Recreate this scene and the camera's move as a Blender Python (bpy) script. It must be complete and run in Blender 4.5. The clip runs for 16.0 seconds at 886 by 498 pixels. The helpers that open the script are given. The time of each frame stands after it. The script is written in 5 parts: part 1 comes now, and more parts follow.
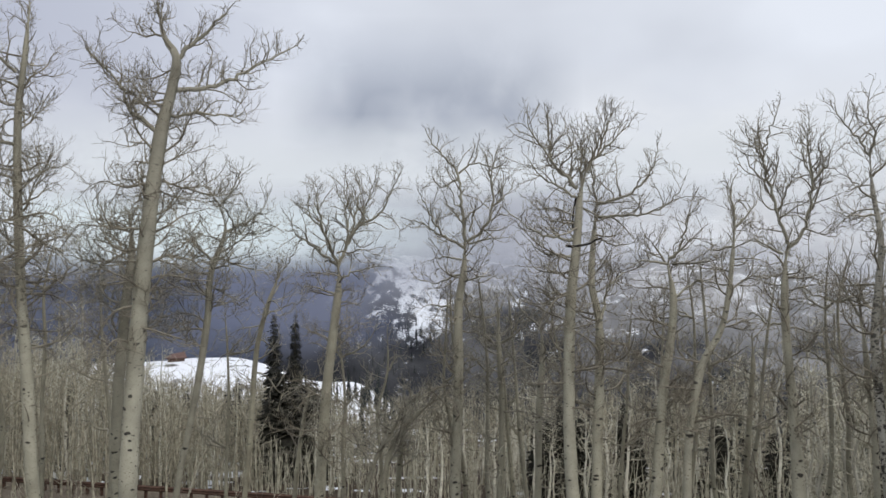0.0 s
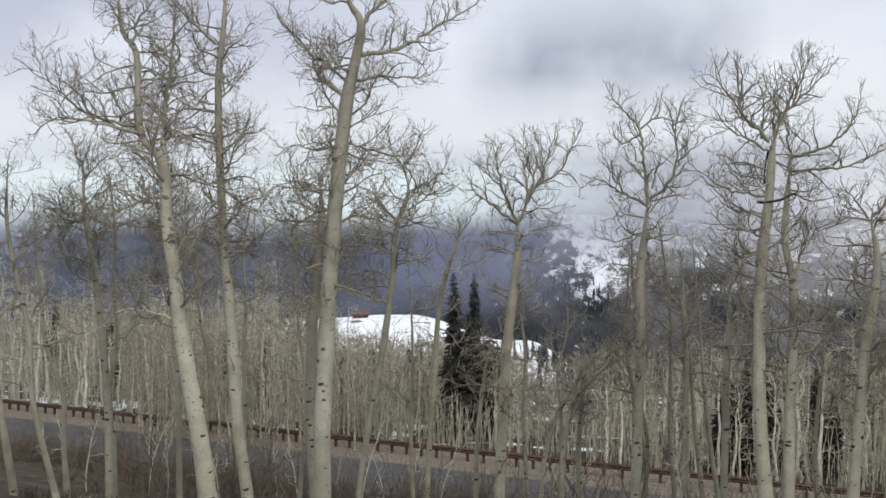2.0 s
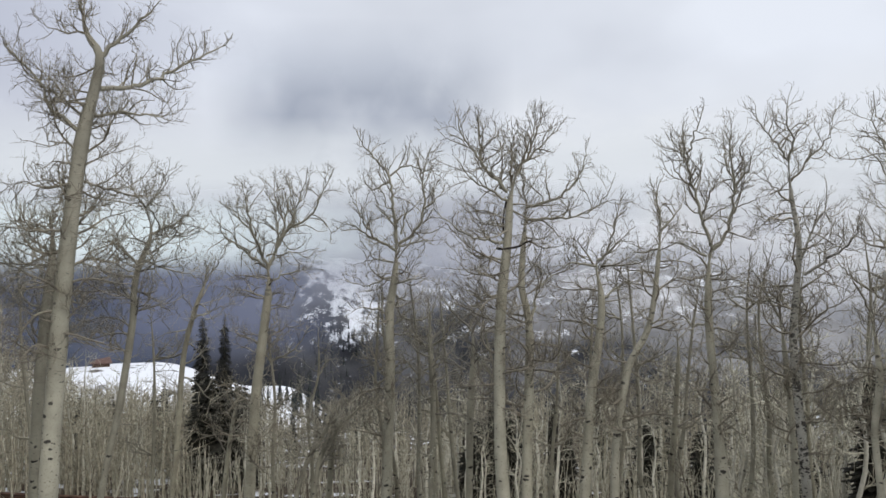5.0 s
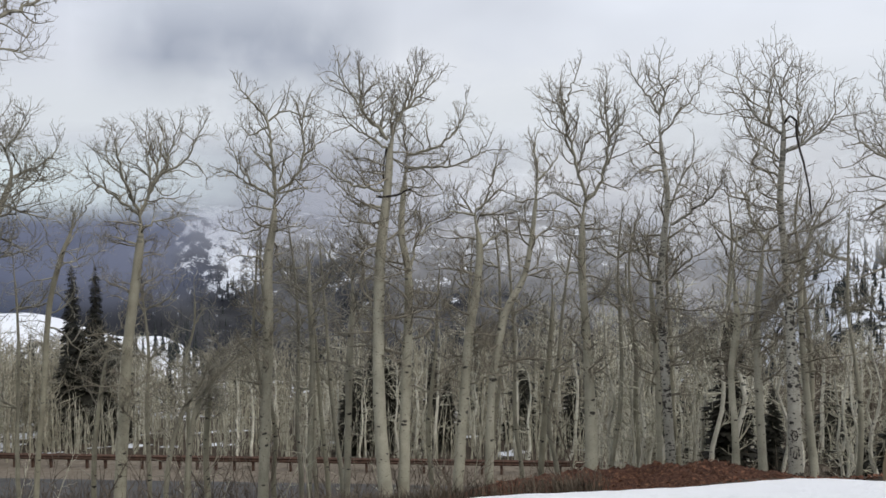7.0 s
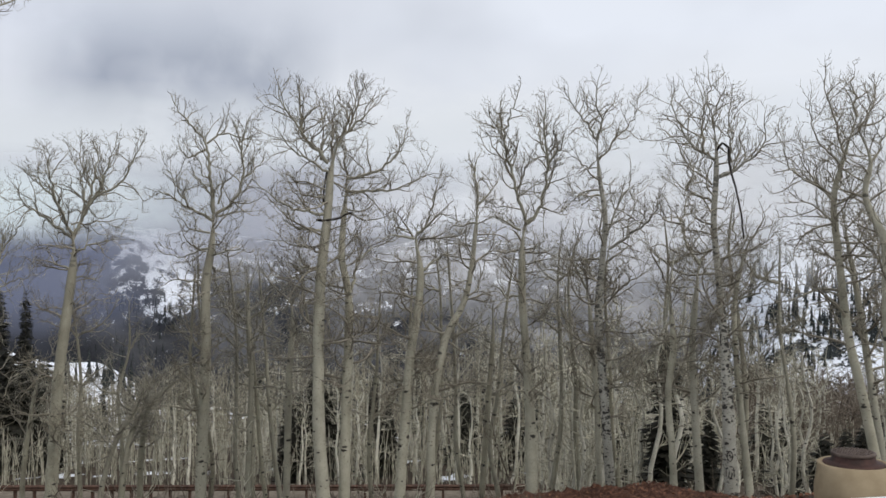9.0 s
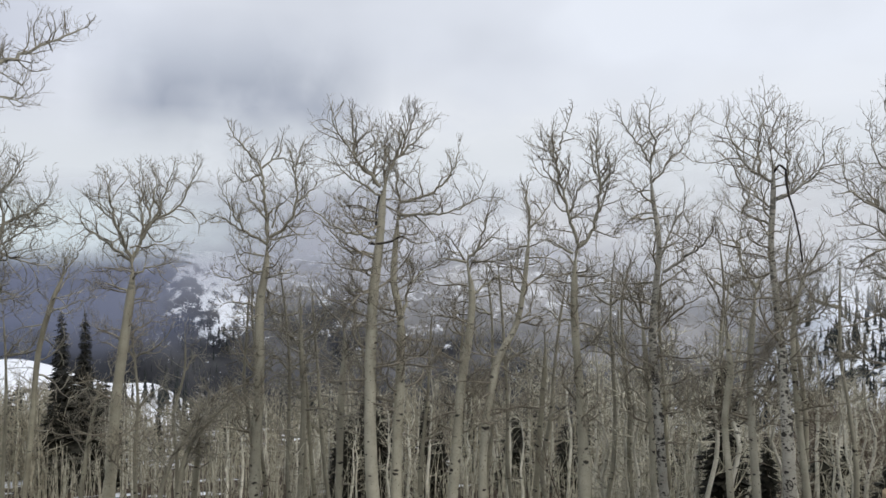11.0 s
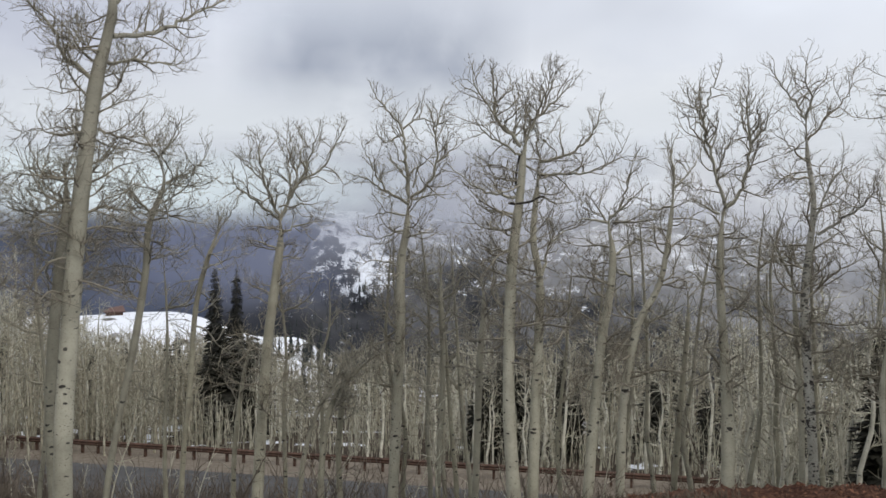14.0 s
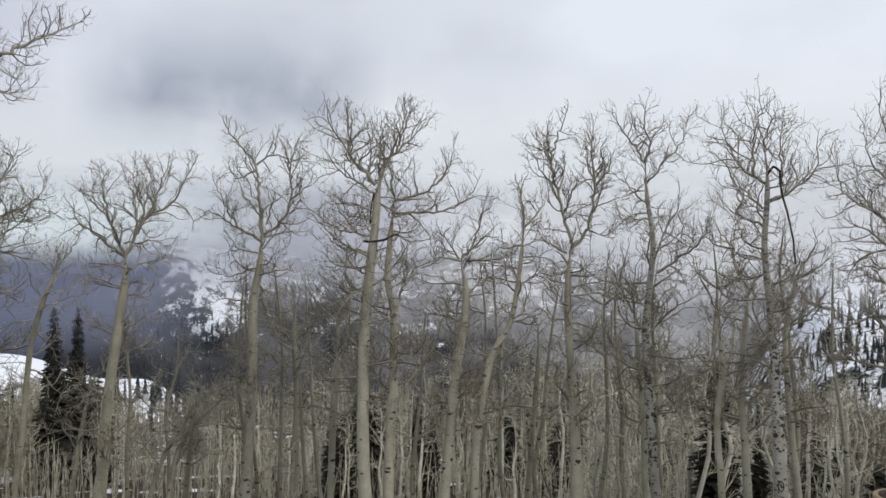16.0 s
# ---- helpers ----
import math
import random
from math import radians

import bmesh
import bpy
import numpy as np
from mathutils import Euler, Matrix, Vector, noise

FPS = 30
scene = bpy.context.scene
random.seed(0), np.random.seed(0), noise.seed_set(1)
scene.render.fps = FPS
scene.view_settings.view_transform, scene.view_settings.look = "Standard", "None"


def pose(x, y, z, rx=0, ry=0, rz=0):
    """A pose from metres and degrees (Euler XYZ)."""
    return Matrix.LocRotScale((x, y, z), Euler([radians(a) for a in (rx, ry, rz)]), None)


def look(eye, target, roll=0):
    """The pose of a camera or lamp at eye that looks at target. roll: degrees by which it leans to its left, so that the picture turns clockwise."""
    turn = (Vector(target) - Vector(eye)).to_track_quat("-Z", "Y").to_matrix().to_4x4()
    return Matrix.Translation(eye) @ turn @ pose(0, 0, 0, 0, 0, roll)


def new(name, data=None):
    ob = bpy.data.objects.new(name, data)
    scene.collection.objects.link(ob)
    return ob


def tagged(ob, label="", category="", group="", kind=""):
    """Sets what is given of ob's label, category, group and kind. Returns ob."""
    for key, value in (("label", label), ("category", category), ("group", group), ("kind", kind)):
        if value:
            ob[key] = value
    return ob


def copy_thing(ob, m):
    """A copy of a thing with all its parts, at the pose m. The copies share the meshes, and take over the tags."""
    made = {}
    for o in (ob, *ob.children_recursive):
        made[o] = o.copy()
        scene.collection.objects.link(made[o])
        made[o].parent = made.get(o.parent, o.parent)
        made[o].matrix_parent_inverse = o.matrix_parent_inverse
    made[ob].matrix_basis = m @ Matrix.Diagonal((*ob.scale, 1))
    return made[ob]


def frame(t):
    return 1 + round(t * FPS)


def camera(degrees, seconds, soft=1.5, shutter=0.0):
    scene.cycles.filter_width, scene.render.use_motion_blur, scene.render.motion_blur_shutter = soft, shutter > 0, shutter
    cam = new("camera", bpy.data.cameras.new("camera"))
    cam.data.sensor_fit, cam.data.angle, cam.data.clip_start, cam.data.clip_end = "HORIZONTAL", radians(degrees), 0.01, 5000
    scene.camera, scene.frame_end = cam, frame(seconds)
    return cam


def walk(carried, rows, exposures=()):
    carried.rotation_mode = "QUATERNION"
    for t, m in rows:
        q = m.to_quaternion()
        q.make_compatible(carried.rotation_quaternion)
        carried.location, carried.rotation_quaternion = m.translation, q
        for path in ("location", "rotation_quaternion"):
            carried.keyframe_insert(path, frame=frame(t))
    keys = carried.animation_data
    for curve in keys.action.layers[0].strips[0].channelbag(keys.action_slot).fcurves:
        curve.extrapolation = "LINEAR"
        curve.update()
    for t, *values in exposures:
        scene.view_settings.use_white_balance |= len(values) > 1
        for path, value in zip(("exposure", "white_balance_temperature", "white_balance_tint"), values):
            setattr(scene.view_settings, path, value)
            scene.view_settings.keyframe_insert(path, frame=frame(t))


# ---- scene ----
# ---- camera: turned by hand at arm's length ----
cam = camera(52.35, 16.0, soft=1.6)
EYE, TILT, LEAN, ARM = 1.6, 2.5, 0.3, 0.45
TURNS = [  # seconds, degrees of yaw (left plus), pitch and roll
    (0.0, 0.00, 0.00, -0.00),
    (0.5, 4.90, 0.05, 0.70),
    (1.0, 8.32, -0.92, 1.61),
    (1.5, 11.64, -2.31, 1.19),
    (2.0, 11.19, -2.53, 0.55),
    (2.5, 8.25, -3.01, 0.32),
    (3.0, 4.20, -3.09, 0.33),
    (3.5, 1.49, -2.92, 0.11),
    (4.0, -0.34, -1.06, -0.16),
    (4.2, -1.39, 0.00, -0.05),
    (6.3, -7.43, 0.18, -0.07),
    (6.5, -8.28, -0.74, -0.03),
    (7.0, -11.76, -3.04, -0.57),
    (7.5, -15.00, -3.74, -1.14),
    (8.0, -15.69, -3.26, -0.98),
    (8.2, -15.95, -2.95, -0.90),
    (10.3, -13.95, 0.20, -0.50),
    (10.5, -13.79, 0.25, -0.50),
    (11.0, -12.20, -0.11, -0.69),
    (11.5, -8.47, -0.90, -0.78),
    (12.0, -5.24, -1.60, -0.93),
    (12.5, -2.25, -2.55, -0.90),
    (13.0, -0.47, -3.52, -0.82),
    (13.5, -0.66, -3.62, -0.78),
    (14.0, -3.57, -2.72, -0.90),
    (14.5, -6.27, -2.01, -0.89),
    (15.0, -8.28, -1.43, -1.10),
    (15.5, -10.54, -0.99, -1.33),
    (16.0, -12.56, -0.20, -1.21),
]


def carried_pose(yaw, pitch, roll):
    turn = pose(0, 0, 0, 0, 0, yaw) @ pose(0, 0, 0, pitch)
    arm = ARM * (turn @ Vector((0, 1, 0)) - Vector((0, 1, 0)))
    return pose(0, 0, EYE, TILT, LEAN) @ Matrix.Translation(arm) @ turn @ pose(0, 0, 0, 90, 0, 0) @ pose(0, 0, 0, 0, 0, -roll)


walk(cam, [(t, carried_pose(a, b, c)) for t, a, b, c in TURNS],
     [(0.0, 0.03), (0.9, 0.04), (1.5, 0.19), (2.0, 0.19), (3.0, 0.12), (4.0, 0.07), (6.5, 0.03), (8.0, 0.03), (10.5, 0.05), (12.0, 0.06), (13.5, 0.05), (15.0, 0.05), (15.5, -0.06), (16.0, 0.02)])

# ---- sky and light: a bright overcast ----
world = bpy.data.worlds.new("overcast_sky")
scene.world = world
world.use_nodes = True
wn, wl = world.node_tree.nodes, world.node_tree.links
wn.clear()
w_out, w_back, w_sky = wn.new("ShaderNodeOutputWorld"), wn.new("ShaderNodeBackground"), wn.new("ShaderNodeTexSky")
w_sky.sky_type, w_sky.sun_disc = "NISHITA", False
w_sky.sun_elevation, w_sky.sun_rotation = radians(50), radians(150)
w_co, w_map, w_noise, w_ramp = wn.new("ShaderNodeTexCoord"), wn.new("ShaderNodeMapping"), wn.new("ShaderNodeTexNoise"), wn.new("ShaderNodeValToRGB")
w_map.inputs["Scale"].default_value = (1.6, 1.6, 2.6)
w_map.inputs["Location"].default_value = (0.37, 0.1, 0.2)
w_noise.inputs["Scale"].default_value, w_noise.inputs["Detail"].default_value = 1.7, 4
w_noise.inputs["Roughness"].default_value = 0.45
w_ramp.color_ramp.elements[0].position, w_ramp.color_ramp.elements[0].color = 0.30, (0.60, 0.63, 0.70, 1)
w_ramp.color_ramp.elements[1].position, w_ramp.color_ramp.elements[1].color = 0.58, (0.81, 0.85, 0.93, 1)
w_mix, w_gain = wn.new("ShaderNodeMix"), wn.new("ShaderNodeVectorMath")
w_mix.data_type = "RGBA"
w_mix.inputs[0].default_value = 0.94
w_gain.operation = "SCALE"
w_gain.inputs["Scale"].default_value = 0.1
wl.new(w_co.outputs["Generated"], w_map.inputs["Vector"])
wl.new(w_map.outputs[0], w_noise.inputs["Vector"])
wl.new(w_noise.outputs[0], w_ramp.inputs[0])
wl.new(w_sky.outputs[0], w_gain.inputs[0])
wl.new(w_gain.outputs[0], w_mix.inputs[6])
wl.new(w_ramp.outputs[0], w_mix.inputs[7])
wl.new(w_mix.outputs[2], w_back.inputs["Color"])
w_back.inputs["Strength"].default_value = 1.0
wl.new(w_back.outputs[0], w_out.inputs[0])

sun_data = bpy.data.lights.new("sun", "SUN")
sun_data.energy, sun_data.angle, sun_data.color = 1.2, radians(25), (1.0, 0.96, 0.9)
new("sun", sun_data).matrix_world = look((20, -30, 50), (0, 10, 0))


# ---- materials ----
def material(name, rough=0.9, spec=0.2):
    """A node material; returns it with a function that adds nodes, its links and its shader."""
    m = bpy.data.materials.new(name)
    m.use_nodes = True
    nt = m.node_tree
    b = nt.nodes["Principled BSDF"]
    b.inputs["Roughness"].default_value, b.inputs["Specular IOR Level"].default_value = rough, spec
    return m, nt, b


def place(nt, scale=(1, 1, 1), coords="Object"):
    c, mp = nt.nodes.new("ShaderNodeTexCoord"), nt.nodes.new("ShaderNodeMapping")
    mp.inputs["Scale"].default_value = scale
    nt.links.new(c.outputs[coords], mp.inputs["Vector"])
    return mp.outputs[0]


def grain(nt, vec, scale, detail=4, rough=0.55):
    n = nt.nodes.new("ShaderNodeTexNoise")
    n.inputs["Scale"].default_value, n.inputs["Detail"].default_value, n.inputs["Roughness"].default_value = scale, detail, rough
    nt.links.new(vec, n.inputs["Vector"])
    return n.outputs[0]


def ramp(nt, fac, *stops):
    r = nt.nodes.new("ShaderNodeValToRGB")
    e = r.color_ramp.elements
    while len(e) < len(stops):
        e.new(0.5)
    for el, (pos, col) in zip(e, stops):
        el.position, el.color = pos, (*col, 1) if len(col) == 3 else col
    nt.links.new(fac, r.inputs[0])
    return r.outputs[0]


def blend(nt, fac, a, b):
    m = nt.nodes.new("ShaderNodeMix")
    m.data_type = "RGBA"
    for v, sock in ((fac, m.inputs[0]), (a, m.inputs[6]), (b, m.inputs[7])):
        if isinstance(v, (int, float)):
            sock.default_value = v
        elif isinstance(v, tuple):
            sock.default_value = (*v, 1)
        else:
            nt.links.new(v, sock)
    return m.outputs[2]


def calc(nt, op, a, b=0.0, c=0.0):
    m = nt.nodes.new("ShaderNodeMath")
    m.operation = op
    for v, sock in zip((a, b, c), m.inputs):
        if isinstance(v, (int, float)):
            sock.default_value = v
        else:
            nt.links.new(v, sock)
    return m.outputs[0]


def relief(nt, b, height, strength=0.5, dist=0.02):
    n = nt.nodes.new("ShaderNodeBump")
    n.inputs["Strength"].default_value, n.inputs["Distance"].default_value = strength, dist
    nt.links.new(height, n.inputs["Height"])
    nt.links.new(n.outputs[0], b.inputs["Normal"])


def dots(nt, vec, scale, width):
    v = nt.nodes.new("ShaderNodeTexVoronoi")
    v.inputs["Scale"].default_value = scale
    nt.links.new(vec, v.inputs["Vector"])
    return calc(nt, "LESS_THAN", v.outputs["Distance"], width)


def bark_material(name, pale, mid, marks):
    """Aspen bark: pale and smooth, greyer patches, black eye-shaped scars and thin lines across."""
    m, nt, b = material(name, 0.8, 0.25)
    v = place(nt)
    flat = place(nt, (1, 1, 2.1))
    info = nt.nodes.new("ShaderNodeObjectInfo")
    base = ramp(nt, grain(nt, v, 2.3, 5), (0.35, mid), (0.62, pale))
    tint = blend(nt, calc(nt, "MULTIPLY", info.outputs["Random"], 0.3), base, (0.34, 0.335, 0.29))
    sep = nt.nodes.new("ShaderNodeSeparateXYZ")
    nt.links.new(v, sep.inputs[0])
    old = nt.nodes.new("ShaderNodeMapRange")  # browner, rougher bark on the thin upper stems
    for key, val in (("From Min", 3.0), ("From Max", 8.5), ("To Max", 0.55)):
        old.inputs[key].default_value = val
    nt.links.new(sep.outputs[2], old.inputs["Value"])
    tint = blend(nt, old.outputs[0], tint, (0.185, 0.168, 0.13))
    fine = blend(nt, ramp(nt, grain(nt, flat, 22, 3), (0.56, (0, 0, 0)), (0.7, (0.4, 0.4, 0.4))), tint, (0.13, 0.12, 0.09))
    warp = nt.nodes.new("ShaderNodeVectorMath")
    warp.operation = "MULTIPLY_ADD"
    n3 = nt.nodes.new("ShaderNodeTexNoise")
    n3.inputs["Scale"].default_value = 9
    nt.links.new(v, n3.inputs["Vector"])
    nt.links.new(n3.outputs["Color"], warp.inputs[0])
    warp.inputs[1].default_value = (0.12, 0.12, 0.2)
    nt.links.new(flat, warp.inputs[2])
    spread = ramp(nt, grain(nt, v, 1.1, 2), (0.40, (0.45, 0.45, 0.45)), (0.60, (1, 1, 1)))
    big = dots(nt, warp.outputs[0], 2.9, calc(nt, "MULTIPLY", spread, marks * 0.82))
    small = dots(nt, warp.outputs[0], 8.0, calc(nt, "MULTIPLY", spread, marks * marks * 2.1))
    tiny = dots(nt, warp.outputs[0], 19.0, calc(nt, "MULTIPLY", spread, max(0.0, marks - 0.2) * 1.35))
    small = calc(nt, "MAXIMUM", small, calc(nt, "MULTIPLY", tiny, 0.75))
    young = calc(nt, "SUBTRACT", 0.92, calc(nt, "MULTIPLY", old.outputs[0], 0.95))  # fewer scars high up
    col = blend(nt, calc(nt, "MULTIPLY", calc(nt, "MAXIMUM", big, small), young), fine, (0.025, 0.022, 0.02))
    nt.links.new(col, b.inputs["Base Color"])
    relief(nt, b, grain(nt, flat, 30, 4), 0.4, 0.01)
    return m


BARK = bark_material("aspen_bark", (0.495, 0.468, 0.358), (0.345, 0.325, 0.243), 0.29)
BARK_SPOTTED = bark_material("spotted_aspen_bark", (0.47, 0.45, 0.38), (0.335, 0.318, 0.26), 0.46)
BARK_DULL = bark_material("dull_aspen_bark", (0.36, 0.34, 0.25), (0.235, 0.215, 0.158), 0.25)


def twig_material(name, a, b2):
    m, nt, b = material(name, 0.85, 0.2)
    info = nt.nodes.new("ShaderNodeObjectInfo")
    c = ramp(nt, grain(nt, place(nt), 3.0, 4), (0.35, a), (0.65, b2))
    c = blend(nt, calc(nt, "MULTIPLY", info.outputs["Random"], 0.3), c, a)
    nt.links.new(c, b.inputs["Base Color"])
    return m


LIMB = twig_material("limb_bark", (0.155, 0.136, 0.105), (0.37, 0.335, 0.257))
TWIG = twig_material("twig_bark", (0.14, 0.127, 0.102), (0.44, 0.415, 0.335))
YOUNG = bark_material("young_aspen_bark", (0.78, 0.75, 0.63), (0.50, 0.475, 0.38), 0.3)
YOUNG_TWIG = twig_material("young_twig_bark", (0.27, 0.25, 0.187), (0.79, 0.755, 0.60))
FAR_WOOD = twig_material("far_wood_bark", (0.205, 0.187, 0.138), (0.49, 0.45, 0.342))
DEAD = twig_material("dead_bark", (0.018, 0.015, 0.014), (0.05, 0.042, 0.036))
BRUSH = twig_material("brush_bark", (0.095, 0.075, 0.058), (0.24, 0.20, 0.155))


def needle_material(name, a, b2):
    m, nt, b = material(name, 0.75, 0.2)
    c = ramp(nt, grain(nt, place(nt), 5.0, 3), (0.35, a), (0.65, b2))
    nt.links.new(c, b.inputs["Base Color"])
    return m


NEEDLES = needle_material("spruce_needles", (0.018, 0.017, 0.013), (0.045, 0.043, 0.032))
# paler needles: the mist before these spruces is put into their colour
HAZED_NEEDLES = needle_material("hazed_spruce_needles", (0.026, 0.026, 0.023), (0.058, 0.058, 0.050))
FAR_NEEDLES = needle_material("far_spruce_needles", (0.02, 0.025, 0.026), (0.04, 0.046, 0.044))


def ground_material():
    """Dead leaves and grass, with old snow lying in the far woods."""
    m, nt, b = material("leaf_litter", 0.95, 0.1)
    v = place(nt)
    soil = ramp(nt, grain(nt, v, 1.1, 6), (0.3, (0.032, 0.025, 0.020)), (0.5, (0.062, 0.049, 0.037)), (0.7, (0.105, 0.085, 0.064)))
    leaf = blend(nt, ramp(nt, grain(nt, v, 14, 3), (0.5, (0, 0, 0)), (0.68, (0.7, 0.7, 0.7))), soil, (0.165, 0.13, 0.092))
    sep = nt.nodes.new("ShaderNodeSeparateXYZ")
    nt.links.new(v, sep.inputs[0])
    deep = calc(nt, "ADD", calc(nt, "MULTIPLY", sep.outputs[0], 0.2756), calc(nt, "MULTIPLY", sep.outputs[1], 0.9613))
    far = calc(nt, "MULTIPLY", calc(nt, "GREATER_THAN", deep, 47.0), 1.0)
    side = calc(nt, "SUBTRACT", calc(nt, "MULTIPLY", sep.outputs[0], 0.9613), calc(nt, "MULTIPLY", sep.outputs[1], 0.2756))
    far = calc(nt, "MULTIPLY", far, calc(nt, "LESS_THAN", side, 6.0))
    more = nt.nodes.new("ShaderNodeMapRange")  # more snow lies where the wood is deepest
    for key, val in (("From Min", -19.0), ("From Max", -34.0), ("To Max", 0.10)):
        more.inputs[key].default_value = val
    nt.links.new(side, more.inputs["Value"])
    snow = ramp(nt, calc(nt, "ADD", grain(nt, v, 0.3, 5), more.outputs[0]), (0.62, (0, 0, 0)), (0.64, (1, 1, 1)))
    col = blend(nt, calc(nt, "MULTIPLY", far, snow), leaf, (0.82, 0.84, 0.88))
    nt.links.new(col, b.inputs["Base Color"])
    relief(nt, b, grain(nt, v, 9, 6), 0.9, 0.08)
    return m


def snow_material():
    m, nt, b = material("old_snow", 0.6, 0.3)
    v = place(nt)
    dirt = ramp(nt, grain(nt, v, 2.2, 7, 0.65), (0.62, (0, 0, 0)), (0.8, (0.5, 0.5, 0.5)))
    nt.links.new(blend(nt, dirt, (0.93, 0.935, 0.945), (0.5, 0.47, 0.43)), b.inputs["Base Color"])
    relief(nt, b, grain(nt, v, 3.2, 7, 0.65), 0.8, 0.10)
    return m


def soil_material():
    m, nt, b = material("red_soil", 0.95, 0.1)
    v = place(nt)
    c = ramp(nt, grain(nt, v, 13.0, 8, 0.75), (0.32, (0.028, 0.019, 0.015)), (0.5, (0.088, 0.044, 0.030)), (0.60, (0.15, 0.078, 0.05)), (0.68, (0.36, 0.20, 0.105)))
    nt.links.new(c, b.inputs["Base Color"])
    relief(nt, b, grain(nt, v, 26, 6), 1.0, 0.05)
    return m


def road_material():
    m, nt, b = material("asphalt", 0.85, 0.25)
    v = place(nt)
    c = ramp(nt, grain(nt, v, 0.7, 6), (0.3, (0.053, 0.052, 0.052)), (0.7, (0.10, 0.098, 0.096)))
    c = blend(nt, ramp(nt, grain(nt, v, 60, 2), (0.5, (0, 0, 0)), (0.7, (0.4, 0.4, 0.4))), c, (0.15, 0.145, 0.138))
    nt.links.new(c, b.inputs["Base Color"])
    relief(nt, b, grain(nt, v, 80, 3), 0.4, 0.01)
    return m


def verge_material():
    m, nt, b = material("gravel_verge", 0.95, 0.1)
    v = place(nt)
    c = ramp(nt, grain(nt, v, 3.0, 7, 0.65), (0.3, (0.14, 0.116, 0.09)), (0.7, (0.265, 0.225, 0.178)))
    nt.links.new(c, b.inputs["Base Color"])
    relief(nt, b, grain(nt, v, 25, 4), 0.8, 0.04)
    return m


def rust_material():
    m, nt, b = material("weathered_steel", 0.8, 0.3)
    b.inputs["Metallic"].default_value = 0.15
    c = ramp(nt, grain(nt, place(nt), 4.0, 6), (0.3, (0.058, 0.035, 0.026)), (0.7, (0.135, 0.078, 0.056)))
    nt.links.new(c, b.inputs["Base Color"])
    return m


def iron_material(name, dark, pale):
    m, nt, b = material(name, 0.7, 0.35)
    b.inputs["Metallic"].default_value = 0.3
    v = place(nt)
    c = ramp(nt, grain(nt, v, 7.0, 6), (0.3, dark), (0.7, pale))
    nt.links.new(c, b.inputs["Base Color"])
    relief(nt, b, grain(nt, v, 60, 3), 0.3, 0.006)
    return m


def concrete_material():
    m, nt, b = material("tan_concrete", 0.9, 0.2)
    v = place(nt)
    c = ramp(nt, grain(nt, v, 2.5, 6), (0.3, (0.235, 0.18, 0.11)), (0.7, (0.365, 0.29, 0.185)))
    low = nt.nodes.new("ShaderNodeSeparateXYZ")
    nt.links.new(v, low.inputs[0])
    mud = ramp(nt, calc(nt, "ADD", low.outputs[2], calc(nt, "MULTIPLY", grain(nt, v, 4.0, 4), 0.2)), (0.16, (1, 1, 1)), (0.3, (0, 0, 0)))
    nt.links.new(blend(nt, calc(nt, "MULTIPLY", mud, 0.55), c, (0.27, 0.14, 0.08)), b.inputs["Base Color"])
    relief(nt, b, grain(nt, v, 40, 4), 0.3, 0.006)
    return m


def mountain_material(name, low, high, stretch, wood=(0.03, 0.034, 0.04), patch=0.02, field=None):
    """Dark conifer woods broken by snowfields; more snow from the height low to the height high."""
    m, nt, b = material(name, 0.95, 0.05)
    v = place(nt, stretch)
    sep = nt.nodes.new("ShaderNodeSeparateXYZ")
    nt.links.new(place(nt), sep.inputs[0])
    up = nt.nodes.new("ShaderNodeMapRange")
    for key, val in (("From Min", low), ("From Max", high), ("To Min", -0.16), ("To Max", 0.22)):
        up.inputs[key].default_value = val
    nt.links.new(sep.outputs[2], up.inputs["Value"])
    f = calc(nt, "ADD", grain(nt, v, patch, 8, 0.6), up.outputs[0])
    if field:  # an open snowfield between two lines across
        x0, x1 = field
        high = nt.nodes.new("ShaderNodeMapRange")
        high.inputs["From Min"].default_value, high.inputs["From Max"].default_value = -62, -30
        nt.links.new(sep.outputs[2], high.inputs["Value"])
        mid, half = 0.5 * (x0 + x1), 0.5 * (x1 - x0)
        off = calc(nt, "DIVIDE", calc(nt, "ABSOLUTE", calc(nt, "SUBTRACT", sep.outputs[0], mid)), half)
        f = calc(nt, "ADD", f, calc(nt, "MULTIPLY", calc(nt, "MULTIPLY", calc(nt, "MAXIMUM", calc(nt, "SUBTRACT", 1.0, off), 0.0), high.outputs[0]), 0.15))
    f = calc(nt, "ADD", f, calc(nt, "MULTIPLY", calc(nt, "SUBTRACT", grain(nt, v, patch * 9, 4, 0.7), 0.5), 0.55))
    snow = ramp(nt, f, (0.535, (0, 0, 0)), (0.575, (1, 1, 1)))
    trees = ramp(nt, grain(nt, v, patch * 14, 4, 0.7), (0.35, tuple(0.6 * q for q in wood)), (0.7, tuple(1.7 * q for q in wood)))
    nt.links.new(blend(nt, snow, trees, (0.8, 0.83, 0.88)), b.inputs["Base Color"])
    return m


